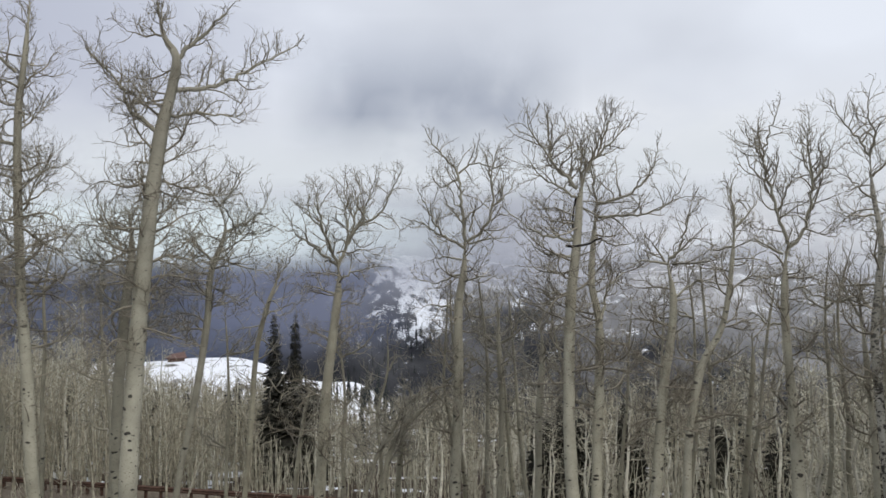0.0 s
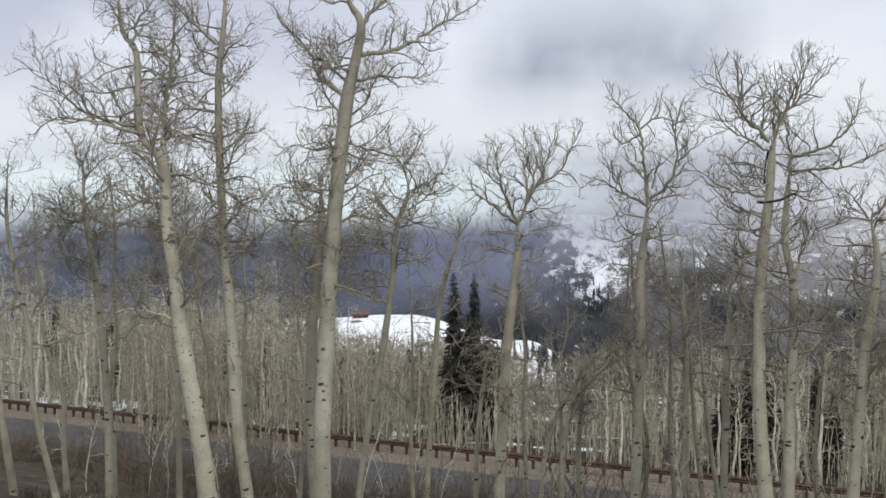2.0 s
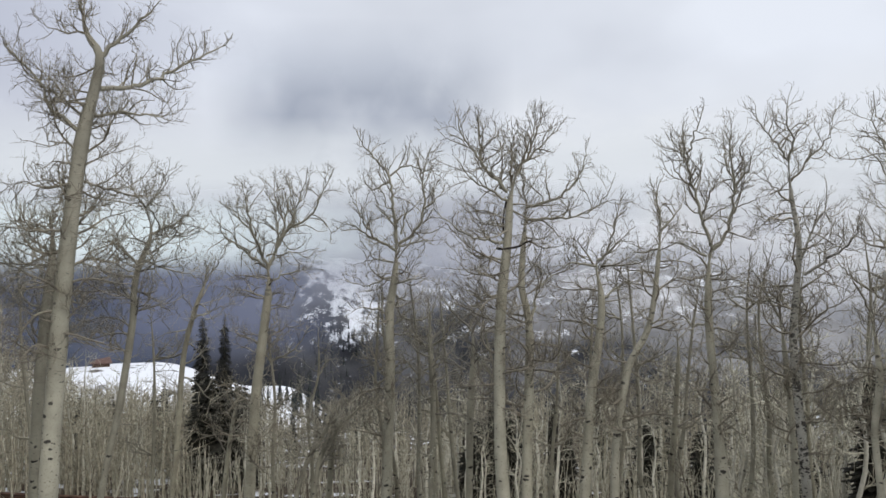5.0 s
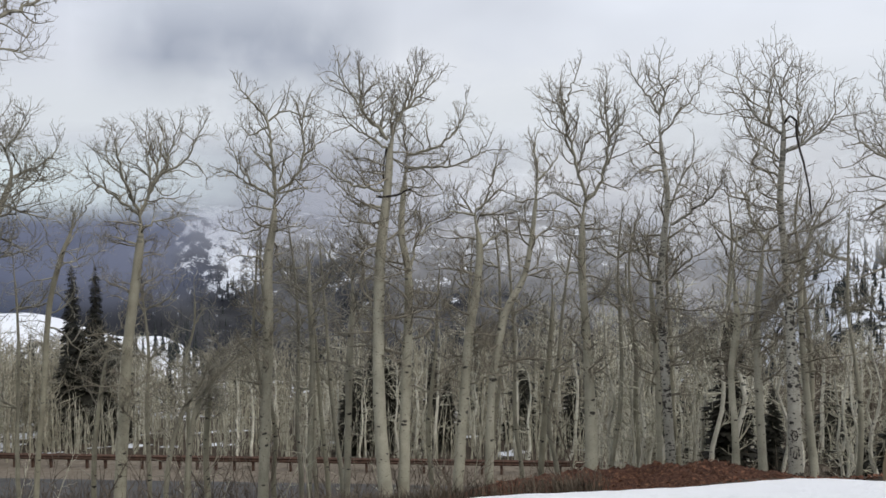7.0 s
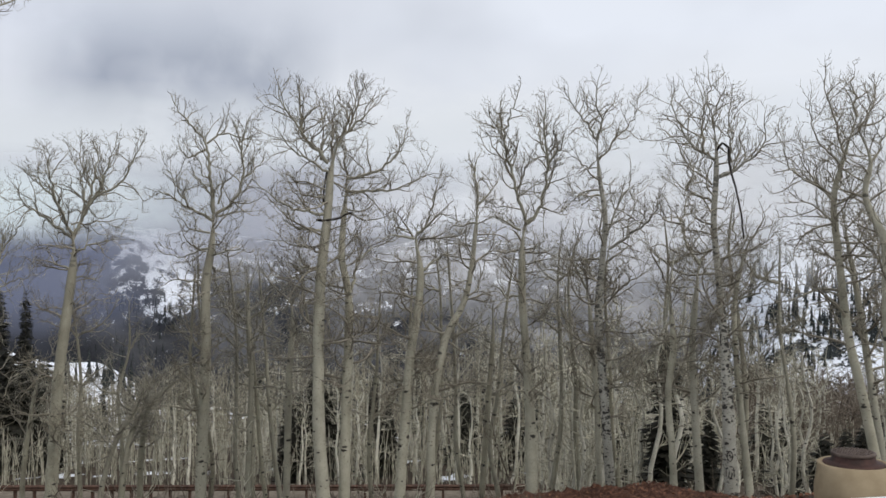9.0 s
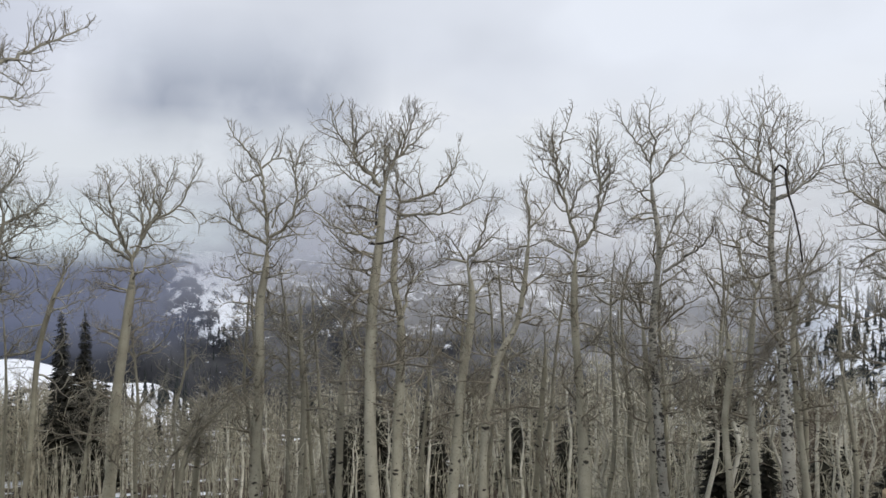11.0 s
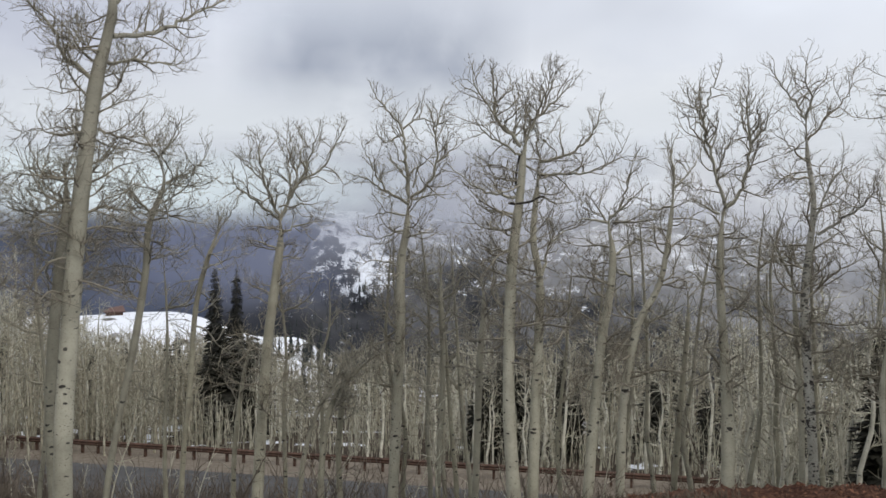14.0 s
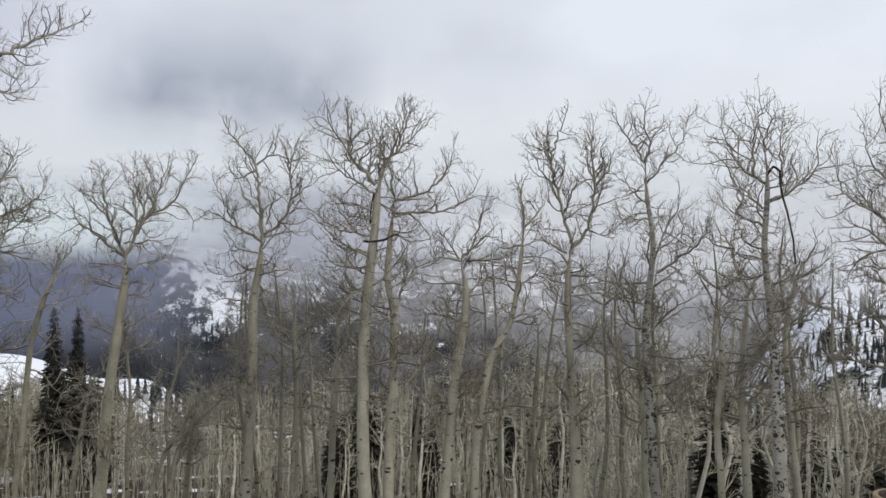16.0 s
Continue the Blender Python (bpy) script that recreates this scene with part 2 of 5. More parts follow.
def cloud_material(name, colour, size, lo, hi, top, seed, flat=1.7, sink=0.0):
    """Drifting cloud that glows in place of daylight on it: clear where the noise is low; thins out towards the sheet's
    edges.
    """
    m = bpy.data.materials.new(name)
    m.use_nodes = True
    nt = m.node_tree
    nt.nodes.clear()
    out, mix = nt.nodes.new("ShaderNodeOutputMaterial"), nt.nodes.new("ShaderNodeMixShader")
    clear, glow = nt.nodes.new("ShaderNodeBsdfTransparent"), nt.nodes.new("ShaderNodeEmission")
    # the daylight in the cloud is set as its own emission
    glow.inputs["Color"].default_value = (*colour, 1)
    mp = nt.nodes.new("ShaderNodeMapping")
    mp.inputs["Location"].default_value = (seed, seed * 1.7, seed * 0.6 + sink * flat)
    mp.inputs["Scale"].default_value = (1, 1, flat)
    co = nt.nodes.new("ShaderNodeTexCoord")
    nt.links.new(co.outputs["Object"], mp.inputs["Vector"])
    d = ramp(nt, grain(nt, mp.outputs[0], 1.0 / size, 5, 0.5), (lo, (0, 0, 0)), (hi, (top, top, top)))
    uv = nt.nodes.new("ShaderNodeSeparateXYZ")
    nt.links.new(co.outputs["UV"], uv.inputs[0])
    edge = 1.0
    for k, out_uv in enumerate((uv.outputs[0], uv.outputs[1])):
        s = calc(nt, "PINGPONG", out_uv, 0.5)
        s = calc(nt, "MULTIPLY", s, 4.0 if k == 0 else 3.2)
        s = calc(nt, "SMOOTH_MIN", s, 1.0, 0.4)
        edge = calc(nt, "MULTIPLY", edge, s)
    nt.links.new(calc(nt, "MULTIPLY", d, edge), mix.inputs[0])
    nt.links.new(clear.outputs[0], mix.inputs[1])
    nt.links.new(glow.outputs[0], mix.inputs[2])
    nt.links.new(mix.outputs[0], out.inputs[0])
    return m


LITTER, SNOW, SOIL, ASPHALT, VERGE = ground_material(), snow_material(), soil_material(), road_material(), verge_material()
RUST, CONCRETE = rust_material(), concrete_material()
IRON = iron_material("rusty_cast_iron", (0.03, 0.018, 0.015), (0.085, 0.042, 0.033))
IRON_WORN = iron_material("worn_cast_iron", (0.065, 0.046, 0.038), (0.15, 0.115, 0.095))


# ---- the lie of the land ----
ROAD_TURN = radians(-16)  # the road runs square to this heading
AX, AY = -math.sin(ROAD_TURN), math.cos(ROAD_TURN)


def from_heading(a, r):
    """The place at a heading (degrees, left plus) and distance from the camera's first stand."""
    return -math.sin(radians(a)) * r, math.cos(radians(a)) * r


def smooth(a, b, x):
    t = min(1.0, max(0.0, (x - a) / (b - a)))
    return t * t * (3 - 2 * t)


def deep_side(x, y):
    """How far a place lies towards the road, and how far to the right along it."""
    return x * AX + y * AY, x * AY - y * AX


def on_road(d, s):
    return d * AX + s * AY, d * AY - s * AX


SLOPE = ((-400, 6), (-30, 1.2), (0, 0), (12, -2.04), (20, -4.15), (27, -7.2), (33, -9.7), (36, -10.08), (45, -10.08), (60, -11.2), (130, -19), (260, -52), (520, -130), (5000, -420))


def land(x, y):
    d, s = deep_side(x, y)
    for (d0, z0), (d1, z1) in zip(SLOPE, SLOPE[1:]):
        if d <= d1:
            z = z0 + (z1 - z0) * (d - d0) / (d1 - d0)
            break
    else:
        z = SLOPE[-1][1]
    side = max(-14.0, min(6.0 - 2.2 * smooth(12.5, 15.0, d), s))
    z += side * (0.10 + 0.03 * smooth(12, 18, d)) * (1 - smooth(21, 33, d)) * smooth(0, 8, d)
    rough = 0.10 * noise.noise((x * 0.5, y * 0.5, 0)) + 0.05 * noise.noise((x * 1.7, y * 1.7, 3))
    rough *= 0.2 + 0.8 * smooth(12.5, 16, d)
    if 35 < d < 45.5:
        rough *= 0.1
    if d > 60:
        rough *= 1 + min(d - 60, 60) * 0.05
    return z + rough


def mesh_object(name, verts, faces, mat, shade=True):
    me = bpy.data.meshes.new(name)
    me.from_pydata(verts, [], faces)
    me.materials.append(mat)
    if shade:
        me.polygons.foreach_set("use_smooth", [True] * len(me.polygons))
    return new(name, me)


def polar_sheet(name, a0, a1, na, radii, height, mat):
    """A sheet of land between two headings (degrees, left plus), ring by ring."""
    verts, faces = [], []
    for r in radii:
        for i in range(na + 1):
            a = radians(a0 + (a1 - a0) * i / na)
            x, y = -math.sin(a) * r, math.cos(a) * r
            verts.append((x, y, height(x, y, r, math.degrees(a))))
    n = na + 1
    for j in range(len(radii) - 1):
        for i in range(na):
            k = j * n + i
            faces.append((k, k + n, k + n + 1, k + 1))
    return mesh_object(name, verts, faces, mat)


rings = [0.0] + [1.0 * 1.042 ** i for i in range(207)]
tagged(polar_sheet("ground", -180, 180, 270, rings, lambda x, y, r, a: land(x, y), LITTER),
       "brown leaf litter on a slope, patched with old snow in the far woods", "ground", kind="structure")


def strip(name, d0, d1, s0, s1, lift, thick, mat, label, category, nd=10, ns=120, wave=0.0, crown=0.0):
    """A band along the road with thickness; wave roughens its near and far edges."""
    verts, faces = [], []
    for layer in (1, 0):
        for j in range(ns + 1):
            s = s0 + (s1 - s0) * j / ns
            for i in range(nd + 1):
                u = i / nd
                d = d0 + (d1 - d0) * u + wave * noise.noise((s * 0.6, u * 4, 5)) * (1 if i in (0, nd) else 0.3)
                z = -10.08 + (lift + crown * (1 - (2 * u - 1) ** 2) if layer else lift - thick)
                verts.append((*on_road(d, s), z))
    n, half = nd + 1, (nd + 1) * (ns + 1)
    for j in range(ns):
        for i in range(nd):
            k = j * n + i
            faces.append((k, k + n, k + n + 1, k + 1))
            faces.append((half + k, half + k + 1, half + k + n + 1, half + k + n))
    for j in range(ns):
        for i in (0, nd):
            k = j * n + i
            faces.append((k, k + n, half + k + n, half + k))
    return tagged(mesh_object(name, verts, faces, mat, False), label, category, kind="structure")


strip("road", 36.2, 41.9, -90, 90, 0.13, 0.4, ASPHALT, "worn grey asphalt road below the aspens", "road", crown=0.06)
strip("verge", 41.7, 46.6, -90, 90, 0.10, 0.35, VERGE, "tan gravel verge under the guardrail", "verge", wave=0.25)


# ---- snow bank and soil mound in front of the trees ----
def snow_bank():
    """Old snow round the camera's stand; it ends in a thawed edge above the trees and goes on behind."""
    verts, faces = [], []
    na, nr = 420, 40
    for layer in (1, 0):
        for i in range(na):
            a = 180 - 360 * i / na
            edge = 12.6 - 0.8 * smooth(-33, -40, a) + 6.0 * smooth(70, 150, abs(a))
            edge += 0.14 * noise.noise((a * 0.2, 1, 2)) + 0.10 * noise.noise((a * 0.9, 4, 2)) + 0.06 * noise.noise((a * 3.1, 4, 6))
            for j in range(nr + 1):
                u = j / nr
                r = edge * (1 - (1 - u) ** 1.6) if layer else edge * u
                x, y = from_heading(a, r)
                g = land(x, y)
                top = 0.10 * (1 - smooth(0.965, 1.0, u) * 0.95) + 0.015 * noise.noise((x * 1.3, y * 1.3, 8)) + 0.012 * noise.noise((x * 5, y * 5, 8))
                top += 0.025 * smooth(-31, -36, a) * smooth(0.3, 0.7, u) * (1 - 0.9 * smooth(0.965, 1.0, u)) * (1 - smooth(50, 80, abs(a)))
                top += 0.085 * smooth(-27, -15, a) * smooth(0.45, 0.85, u) * (1 - 0.9 * smooth(0.965, 1.0, u)) * (1 - smooth(40, 80, a))
                verts.append((x, y, g + top if layer else g - 0.25))
    n, half = nr + 1, (nr + 1) * na
    for i in range(na):
        q = (i + 1) % na
        for j in range(nr):
            faces.append((i * n + j, i * n + j + 1, q * n + j + 1, q * n + j))
        faces.append((i * n + nr, half + i * n + nr, half + q * n + nr, q * n + nr))
    return tagged(mesh_object("snow_bank", verts, faces, SNOW), "old white snow bank with a thawed edge", "snow", kind="structure")


MOUND_X, MOUND_Y, MOUND_DEEP = 6.9, 15.5, 2.6


def mound_height(x, y):
    """How high the mound stands over the slope at a place; below nought past its rim."""
    u, v = (x - MOUND_X) * AY - (y - MOUND_Y) * AX, ((x - MOUND_X) * AX + (y - MOUND_Y) * AY) / MOUND_DEEP
    u /= 5.0 if u > 0 else 5.6
    q = math.hypot(u * (1.0 if u > 0 else 0.95), v)
    lump = 0.10 * noise.noise((x * 0.8, y * 0.8, 7)) + 0.05 * noise.noise((x * 4, y * 4, 9)) + 0.11 * noise.noise((x * 11, y * 11, 1))
    return (0.42 - 0.25 * u + lump) * (1 - smooth(0.05, 0.98, q)) - 0.10 + 0.5 * lump * (1 - smooth(0.7, 1.0, q))


def ground_top(x, y):
    return land(x, y) + max(0.0, mound_height(x, y))


def soil_mound():
    verts, faces = [], []
    nu, nv = 110, 60
    for i in range(nu + 1):
        for j in range(nv + 1):
            u, v = 2 * i / nu - 1, 2 * j / nv - 1
            w = 5.0 if u > 0 else 5.6
            x = MOUND_X + w * u * AY + MOUND_DEEP * v * AX
            y = MOUND_Y - w * u * AX + MOUND_DEEP * v * AY
            verts.append((x, y, land(x, y) + mound_height(x, y)))
    n = nv + 1
    for i in range(nu):
        for j in range(nv):
            k = i * n + j
            faces.append((k, k + n, k + n + 1, k + 1))
    return tagged(mesh_object("soil_mound", verts, faces, SOIL), "low mound of red-brown soil and dead leaves", "mound", kind="structure")


snow_bank()
soil_mound()


# ---- hills and mountains ----
def fractal(x, y, size, octaves=5):
    return sum(noise.noise((x / size * 2 ** k, y / size * 2 ** k, 10 + k)) / 2 ** k for k in range(octaves))


def steps(r0, r1, n):
    return [r0 * (r1 / r0) ** (i / n) for i in range(n + 1)]


def snow_hill_height(x, y, r, a):
    across = (0.76 * smooth(-1.5, 6.0, a) + 0.24 * smooth(7.0, 13.5, a)) * (1 - 0.022 * smooth(15, 18.5, a) - 0.32 * smooth(20.5, 28, a))
    back = smooth(140, 262, r) * (1 - smooth(275, 340, r))
    return -52 + 33.6 * across * back + 0.5 * fractal(x, y, 30) * back


def far_range_height(x, y, r, a):
    ridge = 175 - 60 * smooth(12, -30, a) + 22 * smooth(-20, -45, a)
    return -210 + (ridge + 210 + 55 * fractal(x, y, 420)) * smooth(420, 1900, r)


def mid_slope_height(x, y, r, a):
    top = 18 + 20 * math.exp(-((a - 2) / 6.0) ** 2) + 10 * math.exp(-((a + 14) / 8.0) ** 2)
    return -150 + (top + 150 + 22 * fractal(x, y, 240)) * smooth(330, 1020, r) * smooth(16, 5, a) * (1 - 0.4 * smooth(-22, -30, a))


def near_slope_height(x, y, r, a):
    return -70 + (92 + 9 * fractal(x, y, 90)) * smooth(190, 560, r) * smooth(-29.5, -36.5, a)


# the far woods' blue is distance haze put into the base colour
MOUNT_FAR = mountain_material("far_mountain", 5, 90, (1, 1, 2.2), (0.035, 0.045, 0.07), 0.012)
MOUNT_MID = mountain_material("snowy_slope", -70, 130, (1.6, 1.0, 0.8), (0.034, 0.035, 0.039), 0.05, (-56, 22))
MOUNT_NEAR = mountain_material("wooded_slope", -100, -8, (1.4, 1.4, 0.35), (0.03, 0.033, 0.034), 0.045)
HILL_SNOW, hill_nt, hill_b = material("hill_snow", 0.7, 0.2)
hill_nt.links.new(ramp(hill_nt, grain(hill_nt, place(hill_nt, (1.2, 1.2, 0.5)), 0.11, 6), (0.34, (0.10, 0.09, 0.075)), (0.40, (0.86, 0.88, 0.92))), hill_b.inputs["Base Color"])
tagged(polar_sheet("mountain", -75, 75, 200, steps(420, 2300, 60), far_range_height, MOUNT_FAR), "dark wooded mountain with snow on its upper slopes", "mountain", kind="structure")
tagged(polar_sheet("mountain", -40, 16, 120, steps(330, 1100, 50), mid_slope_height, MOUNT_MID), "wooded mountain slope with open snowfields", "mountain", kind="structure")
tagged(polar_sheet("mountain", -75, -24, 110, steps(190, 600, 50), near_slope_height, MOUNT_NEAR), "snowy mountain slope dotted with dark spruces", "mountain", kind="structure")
tagged(polar_sheet("snow_hill", 1, 45, 90, steps(140, 345, 40), snow_hill_height, HILL_SNOW), "smooth snow-covered hill beyond the woods", "hill", kind="structure")


def cloud_sheet(r, a0, a1, e0, e1, mat, label):
    """A curved bank of cloud between two headings and two heights above the horizon (degrees)."""
    verts, faces, uvs = [], [], []
    na, ne = 48, 16
    for i in range(na + 1):
        for j in range(ne + 1):
            a = radians(a0 + (a1 - a0) * i / na)
            z = EYE + r * math.tan(radians(e0 + (e1 - e0) * j / ne))
            verts.append((-math.sin(a) * r, math.cos(a) * r, z))
            uvs.append((i / na, j / ne))
    n = ne + 1
    for i in range(na):
        for j in range(ne):
            k = i * n + j
            faces.append((k, k + n, k + n + 1, k + 1))
    ob = mesh_object("cloud_bank", verts, faces, mat)
    layer = ob.data.uv_layers.new(name="across")
    for lp in ob.data.loops:
        layer.data[lp.index].uv = uvs[lp.vertex_index]
    return tagged(ob, label, "cloud", kind="structure")


cloud_sheet(2700, -75, 75, -1, 14, cloud_material("high_cloud", (0.77, 0.80, 0.85), 420, 0.25, 0.50, 0.97, 3.1), "pale cloud hiding the mountain tops")
cloud_sheet(2450, -9, 10.5, -2.5, 17, cloud_material("dark_cloud", (0.27, 0.31, 0.40), 330, 0.20, 0.54, 0.95, 5.2, 0.8, 85.0), "dark grey cloud drifting over the mountain")
cloud_sheet(2600, 2, 85, 1, 40, cloud_material("grey_cloud", (0.445, 0.475, 0.585), 600, 0.12, 0.46, 0.88, 9.4), "broad lavender-grey cloud")
cloud_sheet(1300, -75, 75, 0.8, 11, cloud_material("ridge_cloud", (0.68, 0.72, 0.77), 260, 0.20, 0.46, 0.97, 2.6), "pale cloud lying along the ridge")
# the haze over the far slopes is added as glowing sheets
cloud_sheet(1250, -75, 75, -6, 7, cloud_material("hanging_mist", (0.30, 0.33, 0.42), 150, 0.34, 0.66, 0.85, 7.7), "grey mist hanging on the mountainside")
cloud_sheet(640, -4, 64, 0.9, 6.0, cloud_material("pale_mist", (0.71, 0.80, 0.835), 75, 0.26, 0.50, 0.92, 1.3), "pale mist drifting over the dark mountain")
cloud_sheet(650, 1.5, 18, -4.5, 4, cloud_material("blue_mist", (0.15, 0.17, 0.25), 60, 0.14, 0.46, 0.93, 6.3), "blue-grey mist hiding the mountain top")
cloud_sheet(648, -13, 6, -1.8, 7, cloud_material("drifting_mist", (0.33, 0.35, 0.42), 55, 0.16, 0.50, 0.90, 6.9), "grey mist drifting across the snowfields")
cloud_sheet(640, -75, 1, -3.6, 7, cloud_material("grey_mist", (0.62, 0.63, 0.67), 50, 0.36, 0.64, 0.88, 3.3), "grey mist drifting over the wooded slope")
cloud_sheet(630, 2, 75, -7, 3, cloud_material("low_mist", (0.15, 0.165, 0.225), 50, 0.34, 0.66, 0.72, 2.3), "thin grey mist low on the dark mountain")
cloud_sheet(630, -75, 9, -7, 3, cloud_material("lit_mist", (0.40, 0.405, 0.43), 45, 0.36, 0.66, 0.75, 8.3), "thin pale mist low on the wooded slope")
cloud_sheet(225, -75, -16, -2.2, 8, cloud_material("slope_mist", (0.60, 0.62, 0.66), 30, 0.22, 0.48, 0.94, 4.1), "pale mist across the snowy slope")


# ---- how trees grow ----
class Wood:
    """Gathers tubes for one mesh; shoots stay short close under its top."""

    def __init__(self, top=1e6):
        self.verts, self.faces, self.count, self.top = [], [], 0, top

    def tube(self, path, radii, sides):
        p = np.asarray(path, float)
        r = np.asarray(radii, float)
        t = np.gradient(p, axis=0)
        t /= np.linalg.norm(t, axis=1)[:, None] + 1e-9
        ref = np.array((0.0, 1.0, 0.0)) if abs(t[0, 1]) < 0.8 else np.array((1.0, 0.0, 0.0))
        u = np.cross(t, ref)
        u /= np.linalg.norm(u, axis=1)[:, None] + 1e-9
        w = np.cross(t, u)
        ang = np.arange(sides) * (2 * math.pi / sides)
        ring = u[:, None, :] * np.cos(ang)[None, :, None] + w[:, None, :] * np.sin(ang)[None, :, None]
        self.verts.append((p[:, None, :] + ring * r[:, None, None]).reshape(-1, 3))
        k, n = self.count, len(p)
        a = k + np.arange(n - 1)[:, None] * sides + np.arange(sides)[None, :]
        b = k + np.arange(n - 1)[:, None] * sides + (np.arange(sides) + 1)[None, :] % sides
        self.faces.append(np.stack([a, b, b + sides, a + sides], -1).reshape(-1, 4))
        self.count += n * sides

    def mesh(self, name, mat):
        me = bpy.data.meshes.new(name)
        v, f = np.concatenate(self.verts), np.concatenate(self.faces)
        me.vertices.add(len(v))
        me.vertices.foreach_set("co", v.ravel())
        me.loops.add(f.size)
        me.loops.foreach_set("vertex_index", f.ravel().astype(np.int32))
        me.polygons.add(len(f))
        me.polygons.foreach_set("loop_start", np.arange(0, f.size, 4, dtype=np.int32))
        me.update(calc_edges=True)
        me.polygons.foreach_set("use_smooth", np.ones(len(f), bool))
        me.materials.append(mat)
        return me


def spline(points, per=0.16):
    """A smooth way through a few knots (rows of any width), a point every per metres."""
    k = np.asarray(points, float)
    k = np.vstack([2 * k[0] - k[1], k, 2 * k[-1] - k[-2]])
    out = []
    for i in range(1, len(k) - 2):
        n = max(2, int(np.linalg.norm((k[i + 1] - k[i])[:3]) / per))
        s = (np.arange(n) / n)[:, None]
        a, b, c, d = k[i - 1], k[i], k[i + 1], k[i + 2]
        out.append(0.5 * (2 * b + (c - a) * s + (2 * a - 5 * b + 4 * c - d) * s ** 2 + (3 * b - a - 3 * c + d) * s ** 3))
    return np.vstack(out + [k[-2:-1]])


def wander(rng, start, way, length, parts, up, crook):
    """A crooked way from start that sways as it grows and bends towards the sky by up."""
    way = way / (np.linalg.norm(way) + 1e-9)
    pts, p, bend = [start], start, np.zeros(3)
    for _ in range(parts):
        bend = 0.55 * bend + rng.normal(0, 0.72 * crook, 3)
        way = way + bend + np.array((0, 0, up))
        way /= np.linalg.norm(way) + 1e-9
        p = p + way * (length / parts)
        pts.append(p)
    return np.array(pts)


def side_way(rng, along, spread, rise):
    """A way that leaves a limb at an angle."""
    q = rng.normal(0, 1, 3)
    q -= along * (q @ along)
    q /= np.linalg.norm(q) + 1e-9
    w = along * math.cos(spread) + q * math.sin(spread) + np.array((0, 0, rise))
    return w / np.linalg.norm(w)


def sprout(rng, wood, path, radii, gap, lengths, crook, rise, tips, sides, first=0.15):
    """Crooked side shoots along a way; returns their ways and radii."""
    seg = np.linalg.norm(np.diff(path, axis=0), axis=1)
    run = np.concatenate([[0], np.cumsum(seg)])
    total, made = run[-1], []
    s = total * first + gap * rng.uniform(0.2, 1.0)
    turn = rng.uniform(0, 6.283)
    while s < total:
        i = max(0, min(len(path) - 2, int(np.searchsorted(run, s)) - 1))
        along = path[i + 1] - path[i]
        along /= np.linalg.norm(along) + 1e-9
        size = rng.uniform(*lengths) * (1.0 - 0.45 * (s / total))
        start = path[i] + along * (s - run[i])
        size = min(size, max(0.12, 0.15 + 0.75 * (wood.top - start[2])))
        b = wander(rng, start, side_way(rng, along, rng.uniform(0.65, 1.25), rng.uniform(-0.05, 0.35)), size, max(3, int(size / 0.11)), rise * 0.75, crook * 0.9)
        r0 = min(radii[i] * 0.62, tips * 1.4 + 0.0115 * size)
        rr = np.linspace(r0, tips, len(b))
        wood.tube(b, rr, sides)
        made.append((b, rr))
        s += gap * rng.uniform(0.55, 1.45)
    return made


def branch_out(rng, wood, path, radii, reach, gap, first=0.15):
    """Branches, shoots and fine twigs along a limb. reach: the length of a branch."""
    for b, rb in sprout(rng, wood, path, radii, gap, (0.5 * reach, 1.5 * reach), 0.36, 0.12, 0.0055, 4, first):
        for t, rt in sprout(rng, wood, b, rb, 0.105, (0.16, 0.55), 0.42, 0.20, 0.0034, 3, 0.1):
            if len(t) > 3:
                sprout(rng, wood, t, rt, 0.13, (0.12, 0.32), 0.30, 0.24, 0.0022, 3, 0.2)


def part(name, me, parent, label=""):
    ob = new(name, me)
    ob.parent = parent
    return tagged(ob, label)


tree_seed = [100]


